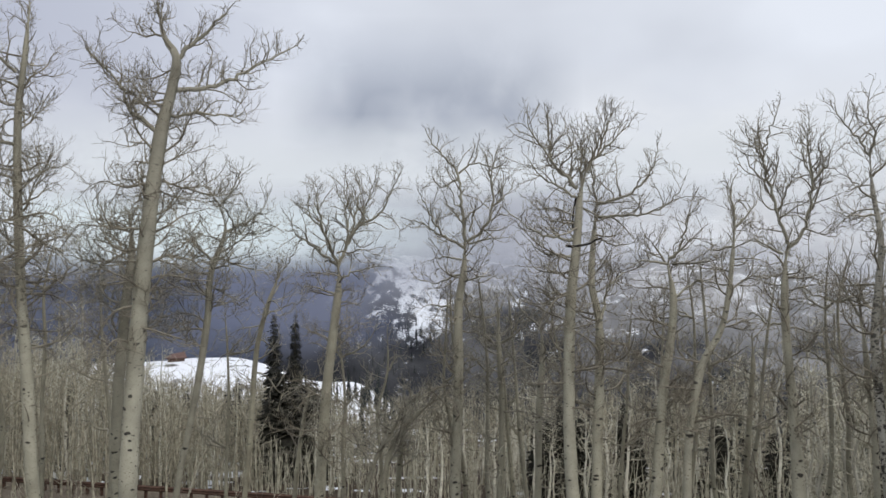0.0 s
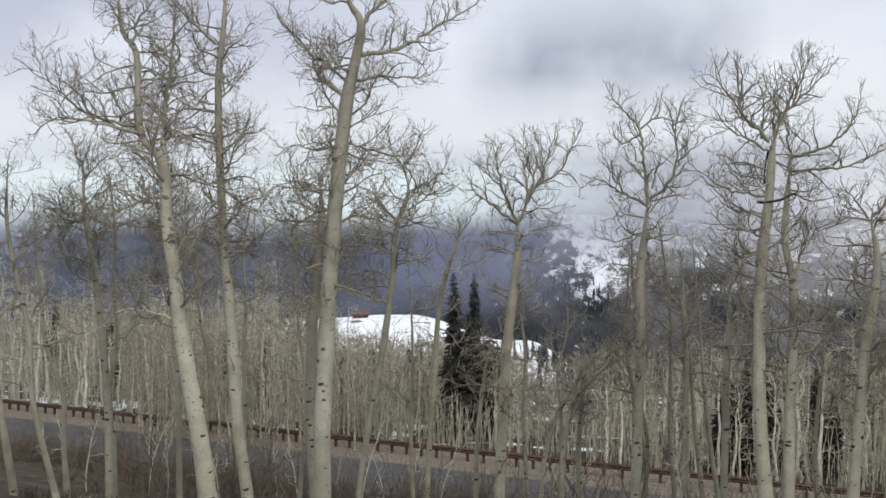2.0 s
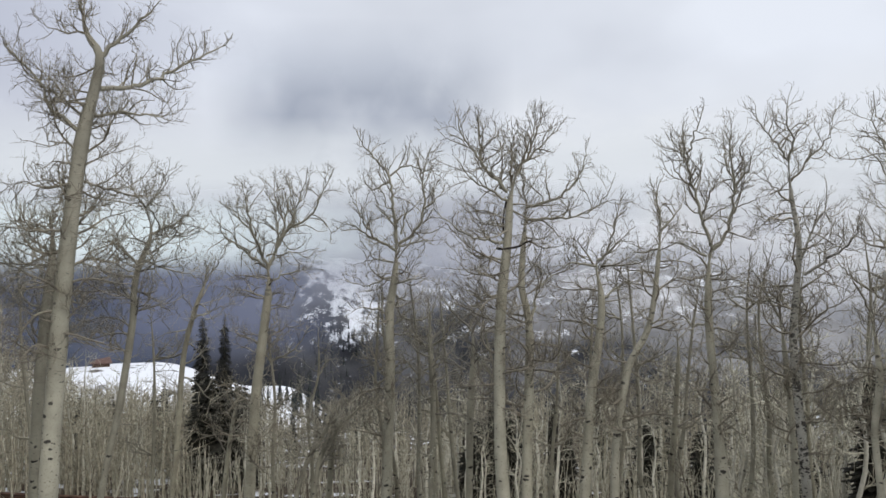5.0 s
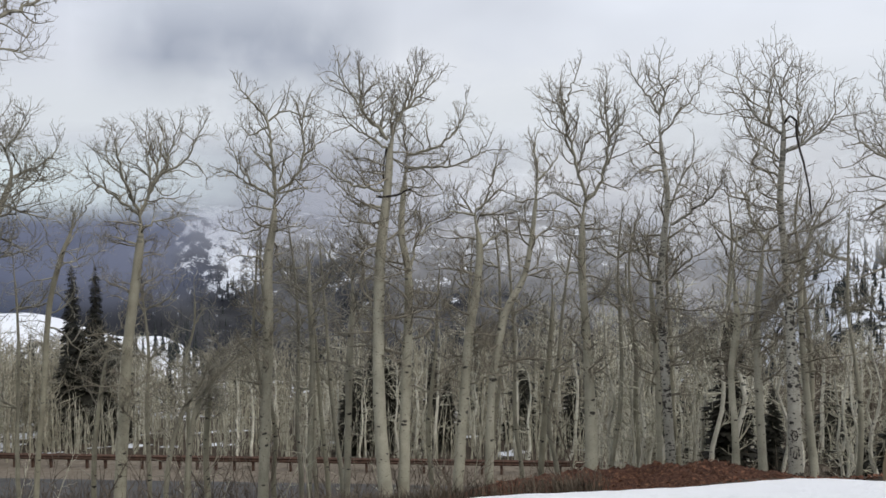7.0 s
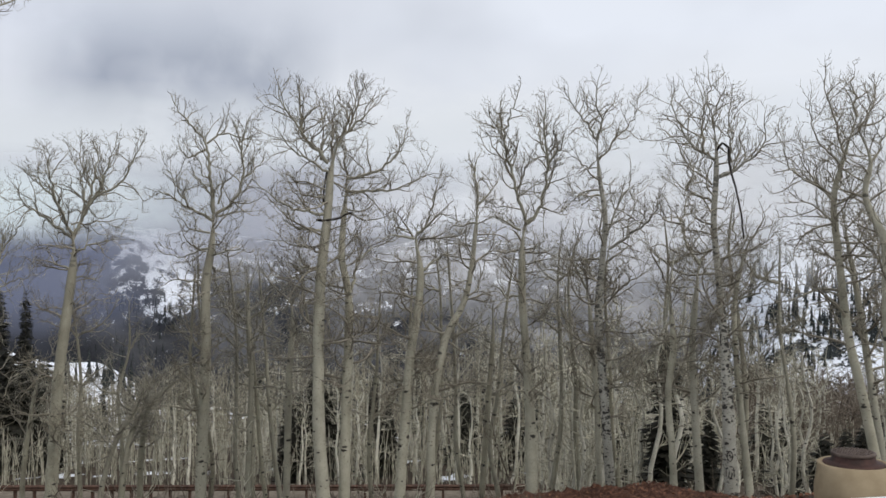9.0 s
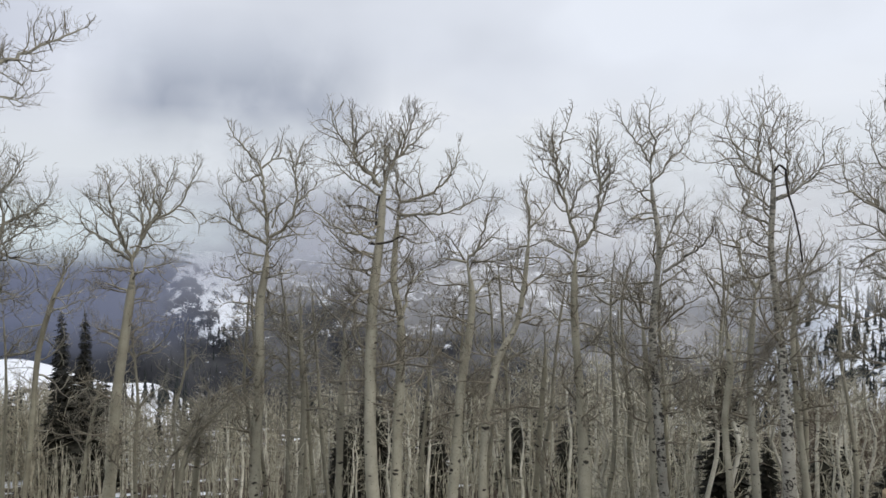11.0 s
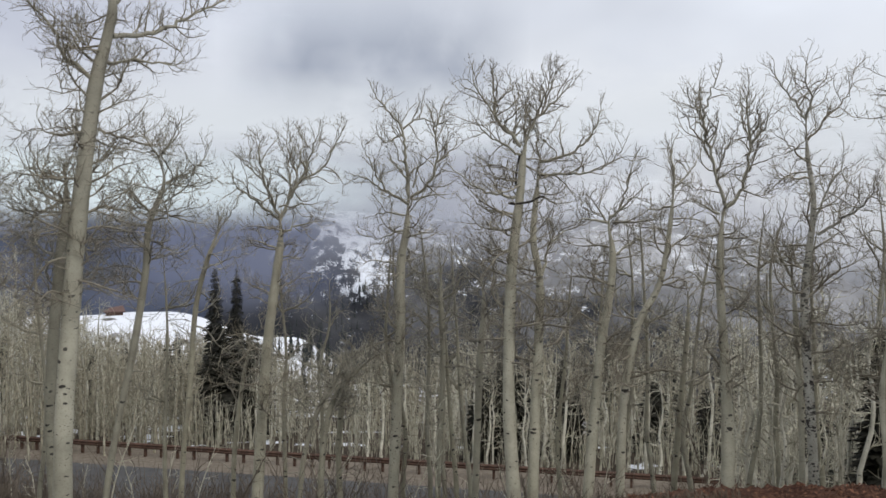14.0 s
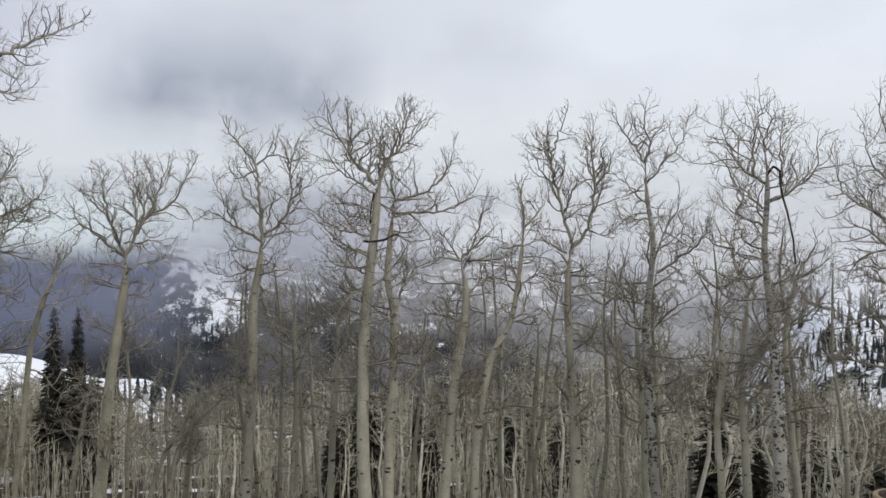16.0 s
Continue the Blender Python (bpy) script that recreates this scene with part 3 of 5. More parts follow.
def aspen(x, y, heading, knots, limbs, twigs=1.0, dark=1.0, bark=None, label="", dead=()):
    """An old bare aspen. knots: across (right plus), height, radius up the trunk, in the plane square to the heading;
    limbs: first radius, then across and height of a few bends; dead: which limbs are black and broken."""
    tree_seed[0] += 1
    twigs *= 1.03 if dark > 0.9 else 0.86
    rng = np.random.default_rng(tree_seed[0])
    h = radians(heading)
    right, away = np.array((math.cos(h), math.sin(h), 0.0)), np.array((-math.sin(h), math.cos(h), 0.0))
    foot_z = land(x, y)
    base = new("aspen")
    base.location = (x, y, foot_z)
    lowest = knots[0]
    lean = (knots[1][0] - lowest[0]) / max(0.2, knots[1][1] - lowest[1])
    drop = lowest[1] - foot_z
    rows = []
    if drop > 0.25:
        rows.append((-lean * drop * 0.6, -0.25, lowest[2] * 1.35))
        rows.append((-lean * drop * 0.5, 0.15, lowest[2] * 1.1))
    rows += [(a, z - foot_z, r) for a, z, r in knots]
    if drop <= 0.25:
        rows[0] = (rows[0][0], -0.25, rows[0][2] * 1.12)
    drift = np.cumsum(rng.normal(0, 0.10, len(rows)))
    drift -= drift[0]
    tk = np.array([(*(right * a + away * d + np.array((0, 0, z))), r) for (a, z, r), d in zip(rows, drift)])
    line = spline(tk, 0.12)
    tp, tr = line[:, :3], np.maximum(line[:, 3], 0.008)
    wob = np.array([noise.noise((x + 3.1, y, q[2] * 2.3)) for q in tp])
    tr = tr * (1 + 0.07 * wob) * np.clip((tp[-1][2] - tp[:, 2]) / 0.8, 0.4, 1.0)
    highest = max([knots[-1][1]] + [q[1] for number, limb in enumerate(limbs) if number not in dead for q in limb[1:]])
    trunk, crown, heavy, black = Wood(), Wood(highest - foot_z - 0.3), [], []
    trunk.tube(tp, tr, 14)
    top = tp[-1][2]
    # a broken or forked end grows on in thin shoots
    for k in range(5):
        i = len(tp) - 1 - k
        w = wander(rng, tp[i], side_way(rng, np.array((0, 0, 1.0)), rng.uniform(0.25, 0.8), 0.3), rng.uniform(0.25, 0.6), 6, 0.06, 0.2)
        rr = np.linspace(tr[i] * 0.6, 0.005, len(w))
        crown.tube(w, rr, 5)
        branch_out(rng, crown, w, rr, 0.35, 0.2 / twigs)
    for number, (r0, *bends) in enumerate(limbs):
        pts = [np.array((a, z - foot_z)) for a, z in bends]
        if number not in dead:
            pts[-1] = pts[-2] + (pts[-1] - pts[-2]) * 0.58
        depth0 = tp[int(np.argmin(np.abs(tp[:, 2] - pts[0][1]))), :] @ away
        ln = sum(np.linalg.norm(q - p) for p, q in zip(pts, pts[1:]))
        swing = rng.uniform(-0.45, 0.45)
        k, run = [], 0.0
        for i, q in enumerate(pts):
            run += np.linalg.norm(q - pts[i - 1]) if i else 0
            k.append(right * q[0] + away * (depth0 + swing * run) + np.array((0, 0, q[1])))
        lp = spline(k, 0.11)
        jit = rng.normal(0, 0.006 if number in dead else 0.02, lp.shape)
        jit[0] = 0
        lp = lp + jit
        tip = 0.2 if number not in dead else 0.6
        rr = np.linspace(r0, max(0.006, r0 * tip), len(lp))
        if number in dead or r0 > 0.03:  # a limb thick enough to tell apart
            limb = Wood()
            limb.tube(lp, rr, 8)
            (black if number in dead else heavy).append(limb)
        else:
            crown.tube(lp, rr, 6)
        if number in dead:
            continue
        branch_out(rng, crown, lp, rr, min(1.1, 0.48 + 0.28 * ln), 0.15 / twigs, 0.08)
        end = lp[-1] - lp[-4]
        w = wander(rng, lp[-1], end, rng.uniform(0.15, 0.3), 4, 0.09, 0.2)
        crown.tube(w, np.linspace(rr[-1], 0.004, len(w)), 4)
        branch_out(rng, crown, w, np.linspace(rr[-1], 0.004, len(w)), 0.25, 0.15)
    # the many smaller limbs all round the upper trunk
    z_first = top * (0.40 if dark > 0.9 else 0.63)
    z = z_first
    while z < top:
        i = int(np.argmin(np.abs(tp[:, 2] - z)))
        u = (z - z_first) / max(0.1, top - z_first)
        a = rng.uniform(0, 2 * math.pi)
        size = rng.uniform(0.8, 2.0) * (1 - 0.35 * u) * (0.6 if tr[i] < 0.05 else 1.0)
        way = np.array((math.cos(a), math.sin(a), rng.uniform(-0.25, 0.6)))
        w = wander(rng, tp[i], way, size, max(6, int(size / 0.14)), 0.05, 0.22)
        rr = np.linspace(min(tr[i] * 0.4, 0.010 + 0.012 * size), 0.005, len(w))
        crown.tube(w, rr, 5)
        branch_out(rng, crown, w, rr, 0.34 + 0.28 * size, 0.19 / twigs)
        z += rng.uniform(0.11, 0.32) / twigs
    # short dead stubs on the bare trunk
    for _ in range(rng.integers(2, 6)):
        z = rng.uniform(0.25, 0.6) * top
        i = int(np.argmin(np.abs(tp[:, 2] - z)))
        a = rng.uniform(0, 2 * math.pi)
        w = wander(rng, tp[i], np.array((math.cos(a), math.sin(a), 0.2)), rng.uniform(0.2, 0.7), 5, 0.02, 0.2)
        crown.tube(w, np.linspace(0.016, 0.006, 6), 4)
    mat = bark or (BARK if dark > 0.9 else BARK_DULL)
    part("trunk", trunk.mesh("trunk", mat), base)
    part("crown", crown.mesh("crown", LIMB if dark > 0.9 else TWIG), base, "bare crooked twigs")
    for limb in heavy:
        part("limb", limb.mesh("limb", mat), base)
    for limb in black:
        part("broken_limb", limb.mesh("broken_limb", DEAD), base, "black broken limb")
    text = label or ("old bare aspen with pale green-grey bark and black scars" if dark > 0.9 else "slender bare aspen with dull brownish bark")
    return tagged(base, text, "aspen tree", "aspens on the slope")


# ---- the aspens on the slope ----
aspen(-7.29, 14.81, 27.3,
      [(0.00, -2.70, 0.162), (-0.13, -1.67, 0.152), (-0.39, -0.07, 0.138), (-0.52, 1.13, 0.123), (-0.66, 2.12, 0.108), (-0.72, 3.11, 0.093), (-1.05, 3.55, 0.069), (-1.13, 4.09, 0.059), (-1.16, 5.07, 0.054), (-1.39, 5.46, 0.044), (-1.47, 6.33, 0.034)],
      [(0.062, (-0.72, 3.11), (-0.69, 3.96), (-0.60, 4.90), (-0.49, 5.70), (-0.46, 6.70)),
       (0.036, (-1.14, 3.65), (-1.83, 3.80), (-2.46, 3.85), (-2.99, 3.43)),
       (0.031, (-1.18, 3.78), (-1.78, 3.90), (-2.14, 4.12), (-2.58, 4.54), (-2.97, 5.09)),
       (0.031, (-0.60, 0.39), (-1.32, 0.60), (-1.70, 0.29), (-2.15, 0.19)),
       (0.031, (-1.26, 5.17), (-1.06, 5.67), (-0.68, 6.09), (-0.48, 6.50)),
       (0.026, (-1.15, 4.49), (-1.82, 4.32), (-2.27, 4.45))], twigs=1.4)
aspen(-7.27, 16.47, 24.4,
      [(0.00, -3.15, 0.118), (-0.17, -1.80, 0.113), (-0.27, -0.04, 0.107), (-0.39, 1.51, 0.090), (-0.47, 3.26, 0.079), (-0.49, 4.91, 0.068), (-0.39, 5.90, 0.051), (-0.32, 7.00, 0.039)],
      [(0.034, (-0.53, 4.30), (-1.00, 4.32), (-1.42, 4.25), (-1.84, 4.17)),
       (0.034, (-0.53, 5.62), (-0.98, 5.99), (-1.39, 6.40), (-1.64, 6.83)),
       (0.023, (-0.50, 3.81), (-1.01, 3.86), (-1.53, 3.67)),
       (0.028, (-0.43, 5.35), (-0.02, 5.80), (0.20, 6.14)),
       (0.023, (-0.45, 4.58), (-0.14, 4.92), (0.08, 5.25)),
       (0.023, (-0.49, 3.15), (-0.06, 3.37), (0.11, 3.82))], twigs=1.3)
aspen(-6.07, 17.48, 18.6,
      [(0.00, -3.38, 0.172), (0.01, -1.98, 0.170), (0.10, -0.14, 0.165), (0.26, 2.15, 0.158), (0.52, 4.46, 0.134), (0.74, 5.50, 0.104), (0.81, 6.08, 0.081), (0.59, 6.48, 0.058), (0.45, 7.12, 0.046)],
      [(0.052, (0.83, 5.48), (1.44, 5.62), (1.91, 5.84), (2.44, 6.24), (3.22, 6.72), (3.59, 7.06)),
       (0.046, (0.52, 4.63), (-0.07, 5.09), (-0.20, 5.49), (-0.62, 5.92), (-0.95, 6.17)),
       (0.052, (0.87, 6.06), (1.10, 6.29), (1.63, 6.79), (1.93, 7.26)),
       (0.035, (0.73, 4.98), (1.31, 5.04), (1.95, 4.99), (2.25, 5.28)),
       (0.029, (0.39, 3.77), (0.94, 3.63), (1.64, 3.47), (2.11, 3.59)),
       (0.029, (0.24, 2.79), (-0.22, 2.79), (-0.78, 2.85), (-1.23, 2.74)),
       (0.023, (0.59, 6.48), (0.07, 6.53), (-0.32, 6.76)),
       (0.029, (0.29, 2.15), (0.80, 2.26), (1.38, 2.08), (1.78, 1.79)),
       (0.029, (0.37, 3.65), (-0.09, 3.60), (-0.43, 3.71), (-0.88, 3.66)),
       (0.023, (0.22, 1.92), (-0.23, 1.82), (-0.69, 1.54)),
       (0.023, (0.43, 4.00), (0.03, 4.06), (-0.20, 3.77))], twigs=1.4)
aspen(-7.21, 20.26, 19.5,
      [(0.00, -4.17, 0.128), (-0.09, -2.28, 0.128), (-0.04, -0.41, 0.121), (0.09, 1.32, 0.115), (0.20, 2.52, 0.081), (0.14, 3.32, 0.047)],
      [(0.034, (0.18, 2.52), (-0.29, 2.26), (-0.76, 1.73), (-1.28, 1.61)),
       (0.027, (0.16, 2.92), (-0.47, 3.19), (-0.87, 3.00)),
       (0.020, (0.11, 1.99), (0.69, 1.71), (1.09, 1.30)),
       (0.020, (0.13, 3.19), (0.46, 3.72), (0.34, 4.26))], dark=0.7, twigs=1.7)
aspen(-6.19, 20.60, 15.1,
      [(0.00, -3.93, 0.074), (0.25, -2.33, 0.074), (0.52, -0.99, 0.081), (0.79, 0.88, 0.081), (0.86, 1.96, 0.074), (1.19, 2.96, 0.054), (1.07, 3.57, 0.040)],
      [(0.034, (1.19, 2.96), (1.67, 3.23), (2.08, 3.56), (2.29, 4.10)),
       (0.034, (0.91, 2.23), (0.45, 2.70), (-0.09, 2.98)),
       (0.027, (0.98, 2.36), (1.78, 2.08), (2.59, 1.86)),
       (0.027, (0.85, 1.42), (0.43, 1.83), (-0.11, 1.77), (-0.51, 1.51)),
       (0.027, (1.07, 3.57), (1.34, 3.97), (1.70, 4.91)),
       (0.027, (1.07, 3.57), (0.74, 4.11), (0.61, 4.65)),
       (0.020, (1.19, 2.96), (1.93, 2.89), (2.48, 3.15))], dark=0.7, twigs=1.7)
aspen(-5.13, 23.45, 11.5,
      [(0.00, -3.73, 0.068), (0.13, -2.23, 0.068), (0.27, -0.12, 0.068), (0.53, 1.07, 0.060), (0.79, 1.82, 0.045), (0.85, 2.27, 0.038)],
      [(0.023, (0.53, 0.92), (1.20, 1.21), (1.95, 1.35)),
       (0.023, (0.79, 1.82), (1.22, 2.49), (1.53, 3.16))], dark=0.7)
aspen(-11.59, 18.70, 31.9,
      [(0.00, -3.77, 0.090), (-0.02, -2.08, 0.083), (-0.14, -0.27, 0.076), (-0.31, 1.29, 0.069), (-0.48, 2.44, 0.055), (-0.52, 3.47, 0.041)],
      [(0.028, (-0.48, 2.32), (-1.13, 2.07), (-1.71, 1.95)),
       (0.028, (-0.49, 3.22), (-0.16, 3.61), (0.33, 3.87)),
       (0.028, (-0.50, 3.34), (-0.75, 4.11), (-1.10, 4.61)),
       (0.028, (-0.40, 1.90), (0.20, 2.20), (0.75, 2.15), (1.20, 2.35)),
       (0.026, (-0.31, 1.29), (-0.95, 1.45), (-1.60, 1.25)),
       (0.026, (-0.46, 2.60), (0.05, 3.05), (0.55, 3.20))], twigs=2.1, dark=0.6)
aspen(-11.18, 21.24, 28.0,
      [(0.00, -4.27, 0.075), (-0.03, -1.96, 0.075), (-0.16, 0.64, 0.075), (-0.22, 2.37, 0.068), (-0.25, 3.52, 0.053)],
      [(0.030, (-0.22, 2.37), (0.32, 2.66), (0.88, 2.80)),
       (0.023, (-0.23, 3.24), (0.19, 3.82), (0.42, 4.54)),
       (0.026, (-0.20, 1.90), (-0.80, 2.25), (-1.40, 2.30)),
       (0.026, (-0.24, 3.00), (-0.70, 3.55), (-1.20, 4.00)),
       (0.023, (-0.18, 1.30), (0.45, 1.55), (1.10, 1.40))], twigs=2.0, dark=0.7)
aspen(-11.42, 16.42, 35.9,
      [(0.00, -3.27, 0.069), (-0.39, -1.40, 0.056), (-0.45, -0.03, 0.050), (-0.72, 1.35, 0.044), (-0.84, 2.26, 0.038), (-0.81, 3.39, 0.025)],
      [(0.019, (-0.72, 1.35), (-0.35, 2.02), (-0.23, 2.94)),
       (0.019, (-0.67, 1.12), (-1.12, 2.03)),
       (0.019, (-0.45, 0.20), (-0.05, 0.95), (0.15, 1.60)),
       (0.019, (-0.80, 2.10), (-1.15, 2.90), (-1.25, 3.60))], dark=0.7, twigs=1.6)
aspen(-3.46, 24.76, 7.4,
      [(0.00, -5.77, 0.165), (0.11, -3.56, 0.149), (0.24, -1.37, 0.133), (0.46, 0.50, 0.125), (0.60, 1.74, 0.102), (0.57, 2.28, 0.086)],
      [(0.047, (0.57, 2.25), (-0.05, 2.74), (-0.62, 3.19), (-0.82, 3.96)),
       (0.047, (0.57, 2.28), (0.21, 3.13), (0.05, 3.75), (-0.06, 4.98)),
       (0.055, (0.58, 2.24), (0.83, 2.83), (1.04, 3.46), (1.17, 4.24), (1.28, 5.09)),
       (0.047, (0.83, 2.83), (1.10, 3.30), (1.72, 3.66), (2.11, 4.42), (2.42, 5.05)),
       (0.031, (0.62, 1.90), (1.26, 2.14), (2.20, 2.23)),
       (0.031, (0.54, 1.43), (-0.04, 1.66), (-0.58, 1.73)),
       (0.024, (0.35, 0.18), (1.12, 0.65), (1.59, 0.50)),
       (0.031, (0.21, 3.13), (-0.21, 3.74), (-0.29, 4.82)),
       (0.031, (0.83, 2.83), (0.79, 3.76), (0.40, 4.61)),
       (0.024, (1.04, 3.46), (0.79, 4.23), (0.78, 5.31)),
       (0.031, (1.10, 3.30), (1.41, 4.09), (1.79, 5.34)),
       (0.024, (0.53, 2.59), (1.42, 2.69), (2.04, 2.77)),
       (0.024, (0.65, 1.97), (-0.12, 2.04), (-0.66, 1.96))])
aspen(0.23, 25.00, -1.0,
      [(0.00, -5.82, 0.149), (0.10, -3.26, 0.141), (0.19, -0.74, 0.133), (0.19, 0.99, 0.118), (0.35, 2.09, 0.094), (0.39, 2.95, 0.078)],
      [(0.055, (0.39, 2.95), (0.32, 3.81), (0.19, 4.82), (-0.16, 5.24), (-0.52, 5.67), (-0.84, 6.37)),
       (0.047, (0.44, 2.90), (0.91, 3.26), (1.18, 3.89), (1.13, 4.67), (1.46, 6.15)),
       (0.047, (0.40, 2.71), (-0.27, 3.10), (-0.89, 3.48), (-1.49, 3.63)),
       (0.031, (0.22, 4.82), (0.66, 5.10), (1.28, 4.95), (1.75, 4.91)),
       (0.031, (0.32, 2.01), (-0.41, 1.77), (-1.20, 1.84)),
       (0.031, (0.29, 1.77), (1.00, 1.93), (1.47, 1.78)),
       (0.031, (0.19, 0.99), (-0.56, 1.14), (-1.11, 0.90)),
       (0.031, (0.52, 3.18), (0.67, 3.81), (0.74, 4.28)),
       (0.031, (-0.27, 3.10), (-0.74, 3.95), (-1.06, 4.65)),
       (0.031, (0.22, 4.66), (-0.28, 4.43), (-0.67, 4.89)),
       (0.031, (1.13, 4.67), (0.97, 5.37), (0.81, 5.68)),
       (0.031, (1.18, 3.89), (1.60, 4.28), (1.83, 4.68)),
       (0.031, (0.44, 2.87), (1.30, 3.03), (1.85, 3.04)),
       (0.031, (0.29, 2.40), (-0.34, 2.47), (-0.89, 2.31)),
       (0.031, (0.39, 3.34), (0.04, 3.80), (-0.28, 4.27))])
aspen(2.94, 19.78, -7.9,
      [(0.00, -4.26, 0.149), (-0.17, -2.49, 0.143), (-0.20, -0.74, 0.125), (-0.15, 1.13, 0.119), (0.01, 2.62, 0.095), (0.09, 3.61, 0.077), (0.24, 4.23, 0.048)],
      [(0.038, (0.24, 4.17), (0.48, 4.53), (0.93, 4.93), (1.22, 5.32)),
       (0.044, (0.02, 3.80), (-0.50, 4.36), (-0.94, 4.98), (-1.16, 5.61)),
       (0.031, (-0.50, 4.33), (-0.61, 5.10), (-0.64, 5.97)),
       (0.031, (0.02, 3.61), (-0.75, 4.05), (-1.31, 4.74)),
       (0.038, (0.01, 2.62), (-0.73, 2.74), (-1.30, 3.12), (-1.61, 3.37)),
       (0.025, (0.12, 3.86), (0.13, 4.72), (0.16, 5.52)),
       (0.031, (-0.05, 2.25), (-0.73, 2.37), (-1.36, 2.87)),
       (0.031, (-0.12, 1.38), (-0.59, 1.50), (-1.28, 1.74)),
       (0.025, (0.24, 4.17), (0.65, 5.21), (0.64, 5.88)),
       (0.025, (0.13, 2.99), (-0.61, 3.12), (-1.05, 3.62)),
       (0.025, (-0.13, 3.86), (-0.07, 4.72), (-0.20, 5.34)),
       (0.025, (0.48, 4.50), (0.77, 5.33), (0.89, 5.82)),
       (0.019, (-0.22, 1.50), (-0.84, 1.25), (-1.34, 1.37)),
       (0.031, (-0.23, 2.52), (0.16, 2.52), (0.52, 2.67)),
       (0.025, (-0.00, 3.59), (-0.07, 3.24), (-0.08, 2.87))], twigs=1.2, dead=(13, 14))
aspen(3.35, 20.22, -9.8,
      [(0.00, -4.39, 0.122), (0.06, -2.06, 0.116), (0.13, -0.27, 0.104), (0.13, 0.87, 0.085), (-0.02, 1.76, 0.073), (0.06, 2.90, 0.061), (0.10, 3.51, 0.049)],
      [(0.039, (0.10, 3.51), (0.78, 3.68), (1.27, 4.09), (1.64, 5.20)),
       (0.039, (0.06, 3.22), (0.79, 3.21), (1.52, 3.34), (2.30, 4.08)),
       (0.039, (0.17, 0.87), (0.33, 1.51), (0.68, 1.92), (1.29, 2.12)),
       (0.026, (0.11, 3.47), (0.03, 4.29), (0.08, 4.92)),
       (0.026, (0.04, 2.77), (0.55, 2.52), (1.16, 2.65))])
aspen(4.66, 20.48, -13.6,
      [(0.00, -4.46, 0.131), (0.16, -2.35, 0.119), (0.29, -0.79, 0.106), (0.49, 0.50, 0.094), (0.55, 1.39, 0.081), (0.45, 2.03, 0.063), (0.47, 2.29, 0.050)],
      [(0.039, (0.47, 2.26), (0.75, 2.44), (0.93, 2.67), (1.42, 2.73)),
       (0.033, (0.42, 2.13), (-0.06, 2.22), (-0.62, 1.92)),
       (0.033, (0.60, 1.39), (1.07, 1.70), (1.61, 1.78)),
       (0.026, (0.69, 2.41), (0.87, 3.05), (1.10, 4.06)),
       (0.026, (0.38, 2.16), (0.06, 2.67), (-0.44, 2.80)),
       (0.026, (0.49, 0.75), (-0.17, 0.87), (-0.93, 0.73)),
       (0.026, (0.54, 2.13), (1.31, 2.16), (1.91, 2.41)),
       (0.020, (0.36, -0.92), (0.85, -0.77), (1.22, -0.38))], twigs=1.1)
aspen(5.37, 20.30, -15.6,
      [(0.00, -4.40, 0.103), (0.08, -2.06, 0.091), (0.29, -0.64, 0.091), (0.44, -0.06, 0.085), (0.82, 0.65, 0.067), (0.99, 1.41, 0.061), (1.12, 2.54, 0.048), (1.15, 3.04, 0.036)],
      [(0.033, (1.15, 3.04), (1.10, 3.79), (1.27, 4.29)),
       (0.026, (1.09, 2.48), (0.70, 2.41), (0.33, 2.54)),
       (0.033, (1.15, 2.91), (1.52, 3.29), (1.76, 3.65)),
       (0.026, (0.82, 0.65), (1.44, 0.91), (1.91, 0.79)),
       (0.026, (1.01, 1.53), (1.54, 1.85), (2.13, 1.79))])
aspen(7.46, 22.81, -18.8,
      [(0.00, -4.67, 0.083), (0.15, -2.49, 0.075), (0.31, -0.47, 0.060), (0.31, 0.39, 0.045)],
      [(0.023, (0.29, -0.76), (-0.26, -0.42), (-0.68, -0.36)),
       (0.023, (0.30, 0.25), (0.67, 0.68), (0.73, 1.11))], dark=0.8)
aspen(7.81, 20.03, -21.0,
      [(0.00, -4.02, 0.151), (-0.01, -2.75, 0.146), (-0.09, -0.98, 0.102), (-0.21, 0.78, 0.092), (-0.18, 2.17, 0.075), (-0.09, 2.49, 0.070)],
      [(0.047, (-0.09, 2.49), (-0.33, 3.25), (-0.49, 3.89), (-0.59, 4.46), (-0.39, 5.21), (-0.07, 5.94)),
       (0.047, (-0.09, 2.49), (0.21, 2.86), (0.42, 3.92), (0.24, 4.55), (0.19, 5.61)),
       (0.034, (0.42, 3.92), (0.71, 4.28), (0.92, 4.89)),
       (0.034, (-0.23, 2.34), (-0.68, 2.58), (-1.05, 2.94)),
       (0.034, (0.42, 3.86), (0.35, 4.79), (0.40, 5.72)),
       (0.027, (-0.59, 4.43), (-0.71, 4.97), (-0.66, 5.54)),
       (0.020, (0.21, 2.90), (0.67, 2.73), (0.89, 3.16)),
       (0.027, (-0.18, 1.80), (0.34, 1.80), (0.80, 2.05)),
       (0.027, (-0.49, 3.89), (-0.88, 4.34), (-1.14, 4.99)),
       (0.027, (-0.33, 3.25), (-0.04, 3.93), (0.07, 4.31)),
       (0.027, (-0.13, 1.92), (-0.61, 1.79), (-0.97, 1.86))], twigs=1.1)
